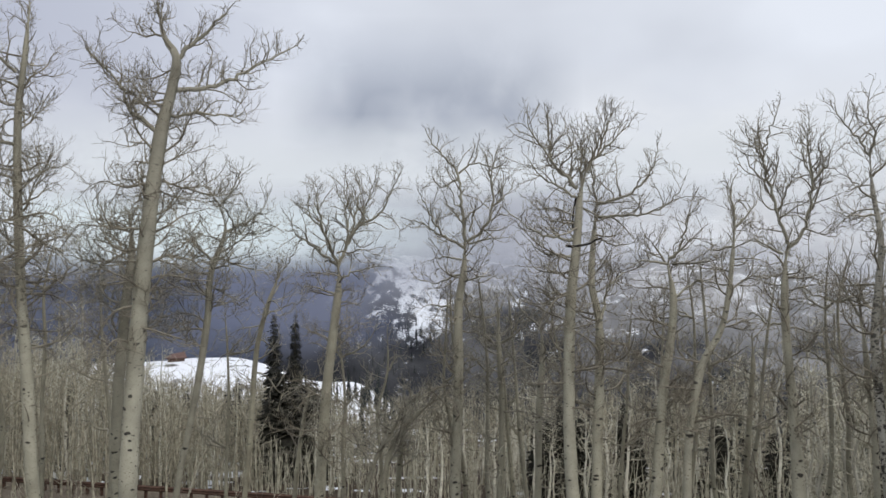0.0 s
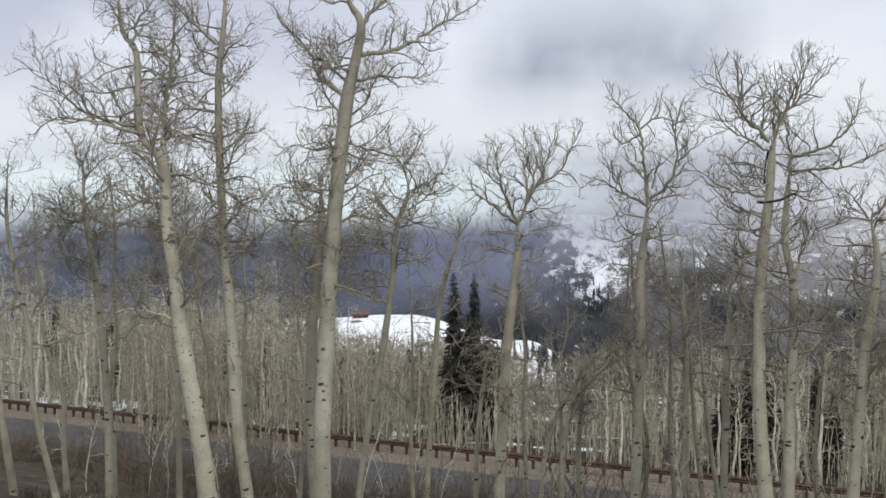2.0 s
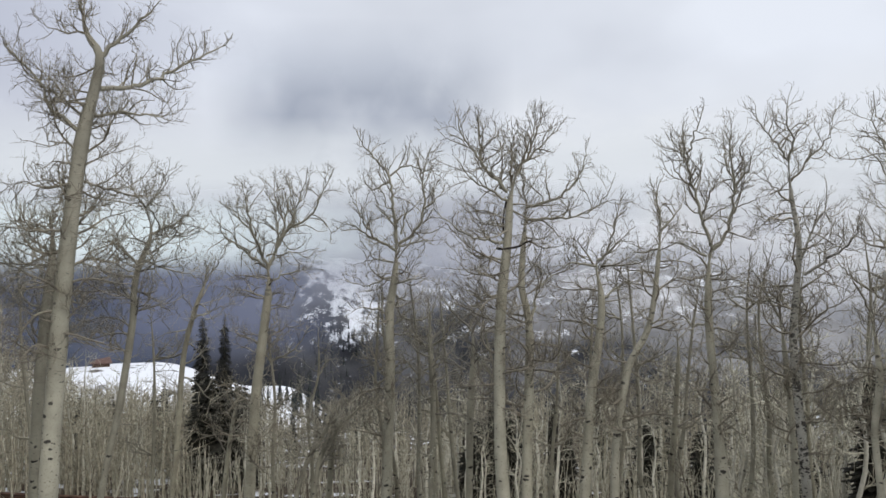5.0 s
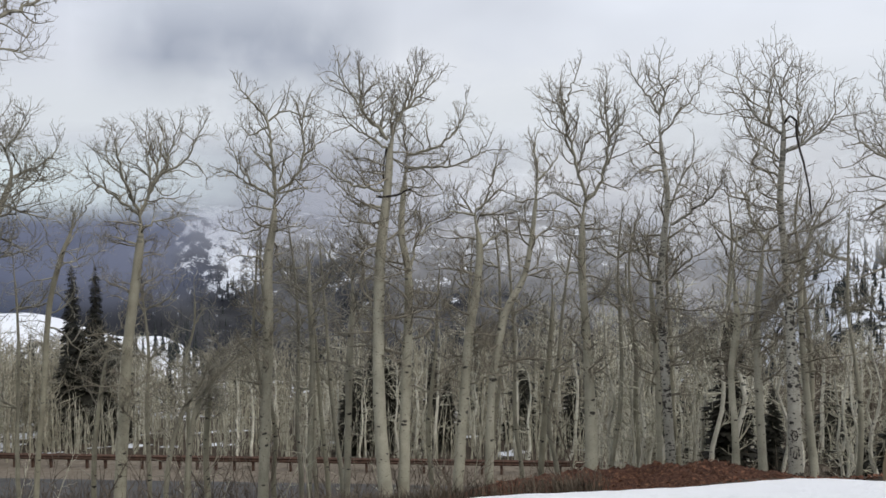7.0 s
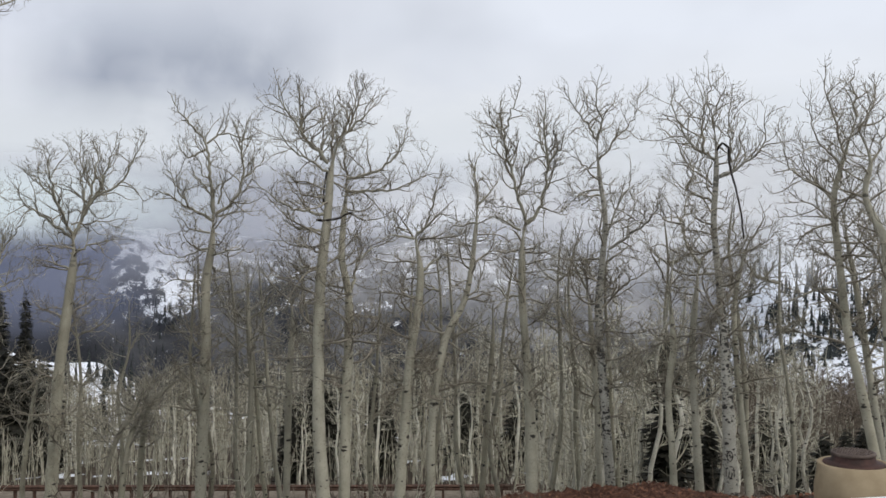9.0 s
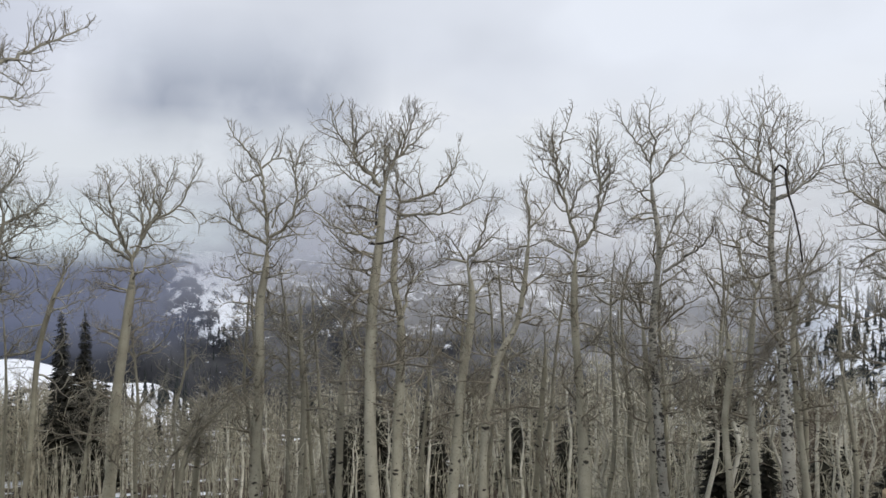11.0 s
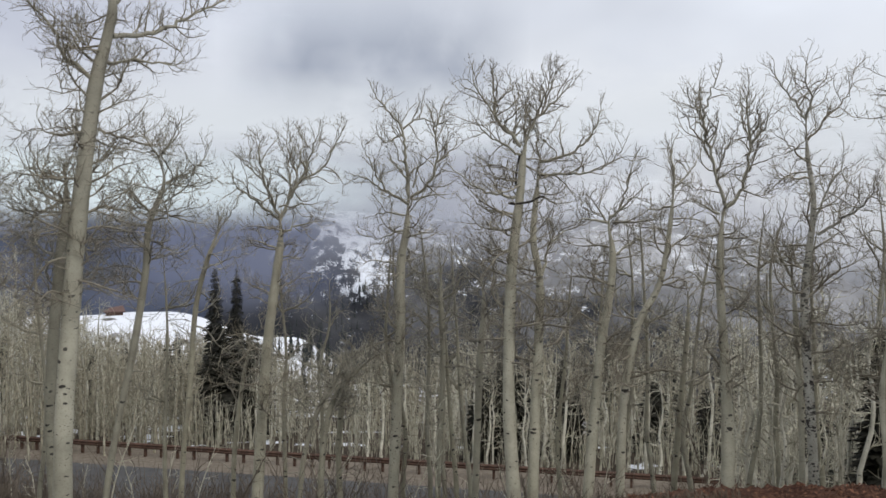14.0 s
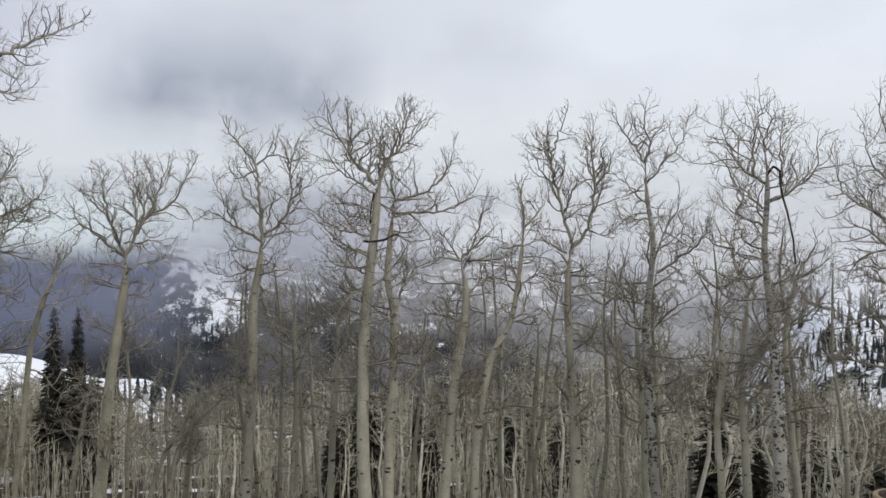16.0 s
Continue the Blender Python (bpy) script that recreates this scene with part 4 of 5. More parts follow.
aspen(9.25, 18.86, -25.4,
      [(0.00, -3.42, 0.107), (-0.07, -2.12, 0.102), (-0.16, -0.82, 0.088), (-0.23, 0.47, 0.083), (-0.14, 1.51, 0.073), (-0.06, 2.55, 0.058), (-0.19, 3.58, 0.049), (-0.23, 4.36, 0.039)],
      [(0.033, (-0.23, 4.36), (-0.13, 4.80), (-0.23, 5.13), (-0.20, 6.03)),
       (0.033, (-0.23, 4.36), (-0.45, 4.75), (-0.83, 5.28), (-0.96, 5.86)),
       (0.039, (0.03, 1.87), (0.51, 2.19), (1.02, 2.67), (1.10, 3.24)),
       (0.033, (-0.04, 2.16), (0.20, 2.80), (0.42, 3.22), (0.59, 2.90), (0.55, 2.26)),
       (0.026, (-0.19, 3.90), (0.13, 4.28), (0.57, 4.85), (0.65, 5.62)),
       (0.026, (-0.15, 3.39), (-0.64, 3.85), (-0.89, 4.11)),
       (0.026, (-0.10, 3.06), (-0.51, 3.07), (-1.09, 3.14)),
       (0.026, (-0.22, 1.12), (-0.89, 1.25), (-1.28, 1.31))], twigs=1.1, bark=BARK_SPOTTED)
aspen(9.25, 19.41, -24.9,
      [(0.00, -3.55, 0.066), (-0.03, -2.22, 0.066), (-0.10, -0.89, 0.061), (-0.20, 0.45, 0.057), (-0.28, 0.98, 0.042)],
      [(0.034, (-0.28, 0.95), (-0.61, 1.64), (-0.87, 2.11), (-0.61, 2.57)),
       (0.027, (-0.25, 0.84), (-0.28, 1.64), (-0.15, 2.44)),
       (0.020, (-0.14, -0.22), (-0.80, 0.17), (-1.47, -0.17))])
aspen(10.00, 17.32, -29.4,
      [(0.00, -3.11, 0.079), (-0.03, -2.38, 0.070), (-0.10, -1.29, 0.070), (0.02, -0.25, 0.070), (-0.05, 0.66, 0.046), (-0.11, 1.09, 0.032)],
      [(0.019, (-0.11, -0.13), (-0.61, -0.10), (-1.09, -0.19)),
       (0.025, (-0.11, 1.09), (-0.44, 1.76), (-0.50, 2.37)),
       (0.019, (-0.10, 0.97), (0.22, 1.39), (0.39, 1.76))])
aspen(10.74, 17.46, -30.9,
      [(0.00, -3.35, 0.093), (-0.10, -1.96, 0.085), (-0.15, -0.22, 0.068), (-0.04, 1.14, 0.059), (0.02, 1.58, 0.042)],
      [(0.039, (0.02, 1.51), (-0.28, 2.01), (-0.30, 2.63), (-0.24, 3.74)),
       (0.032, (0.04, 1.58), (0.24, 1.82), (0.53, 1.98)),
       (0.026, (-0.30, 2.38), (-0.72, 2.51), (-1.21, 2.89)),
       (0.026, (-0.27, 3.12), (-0.01, 3.86), (0.11, 4.47)),
       (0.026, (-0.24, 3.74), (-0.49, 4.24), (-0.97, 4.63))], twigs=1.1)
carved_aspen = aspen(10.46, 15.86, -32.7,
      [(0.00, -2.98, 0.130), (-0.05, -1.67, 0.122), (-0.12, -0.07, 0.085), (-0.21, 1.18, 0.073), (-0.30, 2.32, 0.061), (-0.25, 3.22, 0.053), (-0.24, 3.88, 0.041), (-0.30, 4.36, 0.024)],
      [(0.036, (-0.27, 3.62), (-0.55, 3.80), (-0.85, 4.15), (-1.07, 4.62), (-1.14, 5.26)),
       (0.030, (-0.49, 3.78), (-0.49, 4.37), (-0.37, 5.04), (-0.39, 5.72)),
       (0.026, (-0.24, 3.78), (-0.12, 3.93), (-0.01, 3.82), (0.01, 3.46), (0.12, 3.02), (0.22, 2.50), (0.25, 2.02)),
       (0.036, (-0.18, 3.28), (0.32, 3.51), (0.67, 3.93), (0.58, 4.66)),
       (0.030, (-0.32, 2.77), (-0.80, 2.99), (-1.24, 3.34)),
       (0.024, (-0.30, 4.34), (-0.17, 4.81), (-0.23, 5.37)),
       (0.024, (0.05, 3.55), (-0.00, 4.23), (0.04, 5.02)),
       (0.024, (-0.32, 3.11), (-0.77, 3.47), (-1.32, 3.60))], twigs=1.2, dead=(2,), bark=BARK_SPOTTED)
aspen(11.85, 17.34, -33.4,
      [(0.00, -3.24, 0.081), (-0.13, -1.99, 0.076), (-0.23, -0.74, 0.066), (-0.27, 0.51, 0.057), (-0.11, 1.51, 0.043), (0.09, 2.07, 0.033)],
      [(0.026, (0.09, 2.07), (0.36, 2.44), (0.30, 3.00)),
       (0.026, (-0.07, 1.64), (-0.29, 2.26), (-0.06, 3.01)),
       (0.020, (-0.05, 1.76), (0.42, 2.01), (0.76, 2.38))])
aspen(12.55, 14.27, -39.6,
      [(0.00, -2.30, 0.098), (-0.26, -0.86, 0.089), (-0.48, 0.22, 0.080), (-0.61, 1.52, 0.071), (-0.70, 2.72, 0.058), (-0.52, 3.53, 0.040), (-0.28, 4.32, 0.031)],
      [(0.030, (-0.28, 4.30), (-0.36, 4.87), (-0.22, 5.45)),
       (0.030, (-0.50, 3.47), (-0.61, 4.02), (-0.81, 4.68), (-0.80, 5.44)),
       (0.030, (-0.69, 2.34), (-1.10, 2.68), (-1.46, 2.85)),
       (0.030, (-0.68, 2.72), (-1.10, 3.17), (-1.47, 3.96)),
       (0.024, (-0.64, 1.90), (-1.10, 1.96), (-1.56, 1.80)),
       (0.024, (-0.59, 1.52), (-1.09, 1.80), (-1.51, 1.74)),
       (0.024, (-0.70, 2.83), (-1.41, 3.29), (-1.63, 4.19)),
       (0.024, (-0.55, 3.37), (-1.01, 3.93), (-1.22, 4.93))], twigs=1.2)
aspen(13.95, 15.70, -40.2,
      [(0.00, -2.58, 0.079), (-0.20, -1.10, 0.074), (-0.41, 0.56, 0.068), (-0.60, 1.76, 0.047), (-0.72, 2.60, 0.032)],
      [(0.026, (-0.55, 1.52), (-0.12, 1.99), (0.09, 2.58)),
       (0.020, (-0.66, 2.24), (-0.34, 2.59), (-0.13, 3.18))])
aspen(12.09, 13.34, -41.6,
      [(0.00, -1.51, 0.102), (-0.05, 0.11, 0.097), (-0.07, 1.22, 0.093), (-0.10, 1.93, 0.079), (-0.41, 2.75, 0.056), (-0.32, 3.40, 0.046), (-0.51, 3.97, 0.032)],
      [(0.028, (-0.32, 3.35), (-0.11, 3.75), (0.04, 4.34)),
       (0.028, (-0.51, 3.95), (-0.24, 4.46), (-0.20, 5.26)),
       (0.023, (-0.07, 1.22), (-0.35, 1.02), (-0.72, 1.06)),
       (0.028, (-0.45, 2.75), (-0.73, 2.86), (-1.02, 2.97)),
       (0.034, (-0.08, 1.73), (0.19, 2.43), (0.27, 3.43))])
aspen(2.32, 22.88, -6.0,
      [(0.00, -5.01, 0.087), (0.05, -3.12, 0.087), (0.09, -1.39, 0.087), (0.19, 0.05, 0.072), (0.11, 0.77, 0.050)],
      [(0.029, (0.11, 0.62), (-0.46, 1.19), (-0.76, 1.77)),
       (0.029, (0.14, 0.48), (0.46, 1.20), (0.39, 1.77)),
       (0.022, (0.19, -0.09), (0.83, 0.35), (0.97, 0.78)),
       (0.022, (-0.02, -0.39), (-0.60, -0.11), (-0.89, 0.61))], dark=0.8)
aspen(-1.82, 25.94, 3.1,
      [(0.00, -5.59, 0.090), (0.09, -4.11, 0.082), (0.40, -2.80, 0.073), (1.26, -1.82, 0.065), (2.16, -1.36, 0.041)],
      [(0.024, (0.69, -2.40), (1.01, -1.50), (1.66, -1.00)),
       (0.024, (1.26, -1.82), (1.66, -1.33), (2.32, -0.84))], dark=0.8)
aspen(-2.40, 25.89, 4.3,
      [(0.00, -5.74, 0.073), (0.12, -4.43, 0.073), (0.47, -3.21, 0.065), (1.08, -2.15, 0.049), (1.27, -1.50, 0.033)],
      [(0.024, (0.47, -3.13), (1.11, -2.32), (1.93, -2.15)),], dark=0.7)
aspen(-1.31, 26.97, 2.5,
      [(0.00, -6.04, 0.093), (-0.05, -4.33, 0.085), (0.14, -2.46, 0.076), (0.34, -1.61, 0.059)],
      [(0.025, (0.14, -2.46), (0.81, -1.61), (1.31, -0.59)),
       (0.025, (-0.02, -3.14), (-0.70, -2.29), (-1.55, -1.62))], dark=0.8)
aspen(-4.40, 26.64, 8.9,
      [(0.00, -6.13, 0.076), (0.04, -4.29, 0.068), (0.23, -2.61, 0.059), (0.47, -1.27, 0.051)],
      [(0.025, (0.15, -3.11), (-0.27, -2.43), (-0.44, -1.60)),
       (0.025, (0.23, -2.61), (0.89, -1.61), (1.38, -0.94))], dark=0.5)
aspen(1.49, 24.96, -3.7,
      [(0.00, -5.61, 0.078), (0.04, -3.56, 0.071), (0.12, -1.67, 0.071), (0.04, -0.10, 0.063), (0.06, 1.00, 0.039)],
      [(0.024, (0.07, -0.10), (-0.40, 0.52), (-0.57, 1.46)),
       (0.024, (0.07, 0.21), (0.61, 0.85), (0.76, 1.79)),
       (0.024, (0.05, -0.73), (-0.55, -0.42), (-1.02, -0.27))], dark=0.8)


def carving(tree, heading, height, strokes):
    """Black scars cut into the bark: lines wrapped round the side of the trunk that faces the snow bank."""
    h = radians(heading)
    right, away = np.array((math.cos(h), math.sin(h), 0.0)), np.array((-math.sin(h), math.cos(h), 0.0))
    trunk = [c for c in tree.children if c.name.startswith("trunk")][0]
    near = np.array([v.co for v in trunk.data.vertices if abs(v.co.z - height) < 0.2])
    core = near.mean(axis=0)
    radius = float(np.linalg.norm((near - core)[:, :2], axis=1).mean())
    for stroke in strokes:
        pts = [core + radius * (right * math.sin(a / radius) - away * math.cos(a / radius)) + np.array((0, 0, z)) for a, z in stroke]
        cut = Wood()
        cut.tube(pts, [0.011] * len(pts), 5)
        part("carved_scar", cut.mesh("carved_scar", DEAD), tree, "black scar carved into the bark")


OVAL = [(0.055 * math.sin(0.628 * k), 0.10 * math.cos(0.628 * k)) for k in range(11)]
carving(carved_aspen, -32.7, -2.26 - carved_aspen.location.z, [OVAL, [(-0.02, 0.0), (0.0, 0.035), (0.02, 0.0), (0.0, -0.035)]])
carving(carved_aspen, -32.7, -2.61 - carved_aspen.location.z,
        [[(-0.09, -0.10), (-0.09, 0.06), (-0.05, 0.09)], [(-0.04, -0.12), (-0.02, 0.02), (0.03, -0.02), (0.01, -0.13)], [(0.06, 0.10), (0.07, -0.10)], [(-0.03, 0.12), (0.04, 0.10)], [(0.02, 0.05), (0.09, 0.03)]])


def background_aspen(heading, distance, height, seed):
    """A smaller crooked aspen further down the slope."""
    rng = np.random.default_rng(seed)
    x, y = from_heading(heading, distance)
    z, knots, a = land(x, y), [], 0.0
    for k in range(7):
        u = k / 6
        knots.append((a, z + 0.1 + u * height, 0.085 * (1 - 0.72 * u) * rng.uniform(0.9, 1.1)))
        a += rng.normal(0, 0.14) + 0.05 * math.sin(seed)
    limbs = []
    for k in range(4):
        i = rng.integers(3, 6)
        side = -1 if k % 2 else 1
        a0, z0, _ = knots[i]
        w = rng.uniform(0.5, 1.3) * side
        limbs.append((0.034, (a0, z0), (a0 + 0.5 * w, z0 + rng.uniform(0.1, 0.5)), (a0 + w, z0 + rng.uniform(0.3, 1.4))))
    return aspen(x, y, heading, knots, limbs, twigs=0.75, dark=0.7)


for k, (heading, distance, top) in enumerate(((-1.5, 27, 2.0), (-3.9, 28, 0.5), (-5.6, 26, 1.6), (3.4, 29, 0.2), (-11.2, 27, 1.0), (-17.2, 26, 2.4), (-24.3, 26, 2.6), (-28.4, 27, 3.0),
                                              (-34.6, 24, 3.2), (-36.4, 26, 2.2), (13.2, 27, 1.0), (23.8, 25, 3.0), (26.4, 27, 2.4), (31.5, 24, 3.4), (34.0, 26, 3.0), (36.8, 23, 3.6), (20.6, 28, 1.8),
                                              (-0.4, 26, 1.6), (-2.7, 27, 2.2), (-4.6, 25.5, 1.3), (-8.6, 27, 1.8), (-13.0, 26, 1.5), (-15.0, 27.5, 2.2), (-19.6, 25, 1.8), (-22.4, 26, 2.4), (-26.5, 25, 2.2), (6.2, 27, 0.8))):
    background_aspen(heading, distance, top - land(*from_heading(heading, distance)), 500 + k)


# ---- the road's guardrail ----
def loft(section, path_pts, closed=True):
    """A profile (across, up) drawn along straight places (x, y, z) with the road's direction."""
    verts, faces = [], []
    n = len(section)
    for x, y, z in path_pts:
        for a, b in section:
            verts.append((x + AX * a, y + AY * a, z + b))
    for k in range(len(path_pts) - 1):
        for i in range(n if closed else n - 1):
            j = (i + 1) % n
            faces.append((k * n + i, k * n + j, (k + 1) * n + j, (k + 1) * n + i))
    faces.append(tuple(range(n)))
    faces.append(tuple(range((len(path_pts) - 1) * n, len(path_pts) * n))[::-1])
    return verts, faces


def guardrail():
    base = new("guardrail")
    ox, oy = on_road(44.0, -75)
    base.location = (ox, oy, -9.98)
    # W-shaped beam: two humps towards the road
    outer = [(0.02, 0.44), (-0.05, 0.49), (-0.06, 0.53), (0.02, 0.585), (-0.06, 0.64), (-0.05, 0.68), (0.02, 0.74)]
    section = outer + [(a + 0.012, b) for a, b in reversed(outer)]
    length, piece = 79.6, 3.81
    k = 0
    while k * piece < length:
        s0, s1 = k * piece, min(length, (k + 1) * piece)
        z = 0.006 * noise.noise((k * 3.3, 0, 0))
        v, f = loft(section, [(s * AY, -s * AX, z) for s in (s0, s1 + 0.03)])
        me = bpy.data.meshes.new("beam")
        me.from_pydata(v, [], f)
        me.materials.append(RUST)
        part("beam", me, base)
        k += 1
    post_me = bpy.data.meshes.new("post")
    bm = bmesh.new()
    bmesh.ops.create_cube(bm, size=1, matrix=Matrix.Translation((0, 0.13, 0.2)) @ Matrix.Diagonal((0.12, 0.16, 1.0, 1)))
    bmesh.ops.create_cube(bm, size=1, matrix=Matrix.Translation((0, 0.04, 0.57)) @ Matrix.Diagonal((0.10, 0.07, 0.30, 1)))
    bmesh.ops.bevel(bm, geom=bm.edges[:], offset=0.008, segments=1, affect="EDGES")
    bm.to_mesh(post_me)
    bm.free()
    post_me.materials.append(RUST)
    for i in range(int(length / 0.953) + 1):
        s = 0.3 + i * 0.953
        p = part("post", post_me, base)
        p.location, p.rotation_euler = (s * AY, -s * AX, 0.02 * noise.noise((i * 1.7, 2, 0))), (0, 0.02 * noise.noise((i, 4, 1)), ROAD_TURN)
    return tagged(base, "low rust-brown steel guardrail with posts along the road", "guardrail")


guardrail()


# ---- the manhole beside the snow ----
def turned(name, profile, mat, parent, sides=56, slump=0.0, shift=()):
    verts, faces = [], []
    for k, (r, z) in enumerate(profile):
        off = shift[k] if shift else 0.0
        for i in range(sides):
            a = 2 * math.pi * i / sides
            q = r * (1 + slump * noise.noise((math.cos(a) * 1.3, math.sin(a) * 1.3, z * 2)))
            verts.append((math.cos(a) * q + off * 0.77, math.sin(a) * q - off * 0.64, z))
    for k in range(len(profile) - 1):
        for i in range(sides):
            j = (i + 1) % sides
            faces.append((k * sides + i, k * sides + j, (k + 1) * sides + j, (k + 1) * sides + i))
    faces.append(tuple(range(sides))[::-1])
    faces.append(tuple(range((len(profile) - 1) * sides, len(profile) * sides)))
    me = bpy.data.meshes.new(name)
    me.from_pydata(verts, [], faces)
    me.materials.append(mat)
    me.polygons.foreach_set("use_smooth", [len(p.vertices) == 4 for p in me.polygons])
    return part(name, me, parent)


def manhole():
    x, y, z = 8.42, 9.945, -1.63
    base = new("manhole")
    base.location = (x, y, z)
    ring = turned("concrete_ring", [(0.74, -0.3), (0.73, 0.1), (0.68, 0.25), (0.555, 0.42), (0.47, 0.53), (0.452, 0.56), (0.435, 0.575), (0.412, 0.57), (0.385, 0.56), (0.38, 0.5)],
                  CONCRETE, base, slump=0.03, shift=(0.25, 0.25, 0.2, 0.1, 0.02, 0, 0, 0, 0, 0))
    tagged(ring, "tan concrete cone stained with red mud")
    turned("frame", [(0.38, 0.45), (0.38, 0.565), (0.372, 0.578), (0.30, 0.590), (0.272, 0.61), (0.262, 0.664), (0.255, 0.669), (0.24, 0.664)], IRON, base)
    cover = turned("cover", [(0.22, 0.64), (0.262, 0.668), (0.276, 0.68), (0.276, 0.704), (0.266, 0.714), (0.0005, 0.718)], IRON_WORN, base)
    tagged(cover, "rusty iron cover with raised blocks")
    stud_me = bpy.data.meshes.new("stud")
    bm = bmesh.new()
    bmesh.ops.create_cube(bm, size=1, matrix=Matrix.Diagonal((0.030, 0.030, 0.012, 1)))
    bmesh.ops.bevel(bm, geom=bm.edges[:], offset=0.004, segments=1, affect="EDGES")
    bm.to_mesh(stud_me)
    bm.free()
    stud_me.materials.append(IRON_WORN)
    for i in range(-5, 6):
        for j in range(-5, 6):
            if math.hypot(i, j) < 5.2:
                s = part("stud", stud_me, cover)
                s.location, s.rotation_euler = (i * 0.046, j * 0.046, 0.719), (0, 0, 0)
    return tagged(base, "tan concrete manhole with a rusty iron frame and cover", "manhole")


manhole()


# ---- spruces ----
def spruce_mesh(rng, height, width, tiers, mat, sprays=9, sides=True):
    """Tiers of drooping boughs, each a ragged fan of needle blades round a thin stem."""
    verts, faces = [], []

    def blade(p, q, w):
        d = q - p
        s = np.cross(d, (0, 0, 1.0))
        s /= np.linalg.norm(s) + 1e-9
        k = len(verts)
        m = p + d * 0.45 - np.array((0, 0, 0.02 * w))
        verts.extend((tuple(p), tuple(m + s * w), tuple(q), tuple(m - s * w), tuple(m - np.array((0, 0, w * 0.8)))))
        faces.extend(((k, k + 1, k + 4), (k + 1, k + 2, k + 4), (k + 2, k + 3, k + 4), (k + 3, k, k + 4), (k, k + 3, k + 2, k + 1)))

    for t in range(tiers):
        u = (t + rng.uniform(-0.3, 0.3)) / tiers
        z = height * (0.06 + 0.94 * u)
        r = width * (1 - u) ** 0.5 * rng.uniform(0.75, 1.15) + 0.06 * width
        n = max(4, int(sprays * (1 - 0.5 * u)))
        a0 = rng.uniform(0, 6.28)
        for i in range(n):
            a = a0 + 6.283 * i / n + rng.normal(0, 0.2)
            rr = r * rng.uniform(0.6, 1.2)
            p = np.array((0, 0, z))
            q = np.array((math.cos(a) * rr, math.sin(a) * rr, z - rr * rng.uniform(0.15, 0.55)))
            blade(p, q, rr * 2.9 / sprays)
            if sides:
                for sgn in (-1, 1):
                    m = p + (q - p) * rng.uniform(0.35, 0.65)
                    b = a + sgn * rng.uniform(0.5, 0.8)
                    blade(m, m + np.array((math.cos(b), math.sin(b), -0.3)) * rr * 0.48, rr * 0.13)
    me = bpy.data.meshes.new("crown")
    me.from_pydata(verts, [], faces)
    me.materials.append(mat)
    return me


def spruce_kind(seed, height, width, tiers, sprays=13, needles=None):
    rng = np.random.default_rng(seed)
    base = new("spruce")
    stem = Wood()
    stem.tube([(0, 0, -0.4), (0, 0, height * 0.5), (0, 0, height * 0.98)], [height * 0.014, height * 0.009, 0.012], 8)
    part("trunk", stem.mesh("trunk", BRUSH), base)
    part("crown", spruce_mesh(rng, height, width, tiers, needles or NEEDLES, sprays), base)
    return tagged(base, "slender grey-green spruce among bare aspens, mist tinted into its needles" if needles else "bushy dark green spruce behind bare aspens", "spruce tree", "spruces in the woods")


def stand(ob, x, y, turn=0.0, size=1.0, sink=0.0):
    ob.scale = (size, size, size)
    ob.location, ob.rotation_euler = (x, y, land(x, y) - sink), (0, 0, turn)
    return ob


def again(ob, x, y, turn, size, sink=0.0):
    c = copy_thing(ob, pose(0, 0, 0))
    return stand(c, x, y, turn, size, sink)


spruce_a = stand(spruce_kind(1, 10.9, 1.0, 96, 15, HAZED_NEEDLES), *from_heading(10.6, 62))
spruce_b = stand(spruce_kind(2, 11.0, 0.95, 96, 15, HAZED_NEEDLES), *from_heading(9.3, 64), 1.0)
spruce_c = stand(spruce_kind(3, 8.0, 1.6, 56, 17), *from_heading(-46.5, 34), 0.4)
spruce_d = stand(spruce_kind(4, 6.4, 1.0, 36, 9, HAZED_NEEDLES), *from_heading(12.8, 70), 0.7)
spruce_e = stand(spruce_kind(6, 5.4, 1.4, 36, 11), *from_heading(-28.9, 38), 0.2)
spruce_f = stand(spruce_kind(7, 6.2, 0.85, 70, 13), *from_heading(-29.5, 27), 0.9)
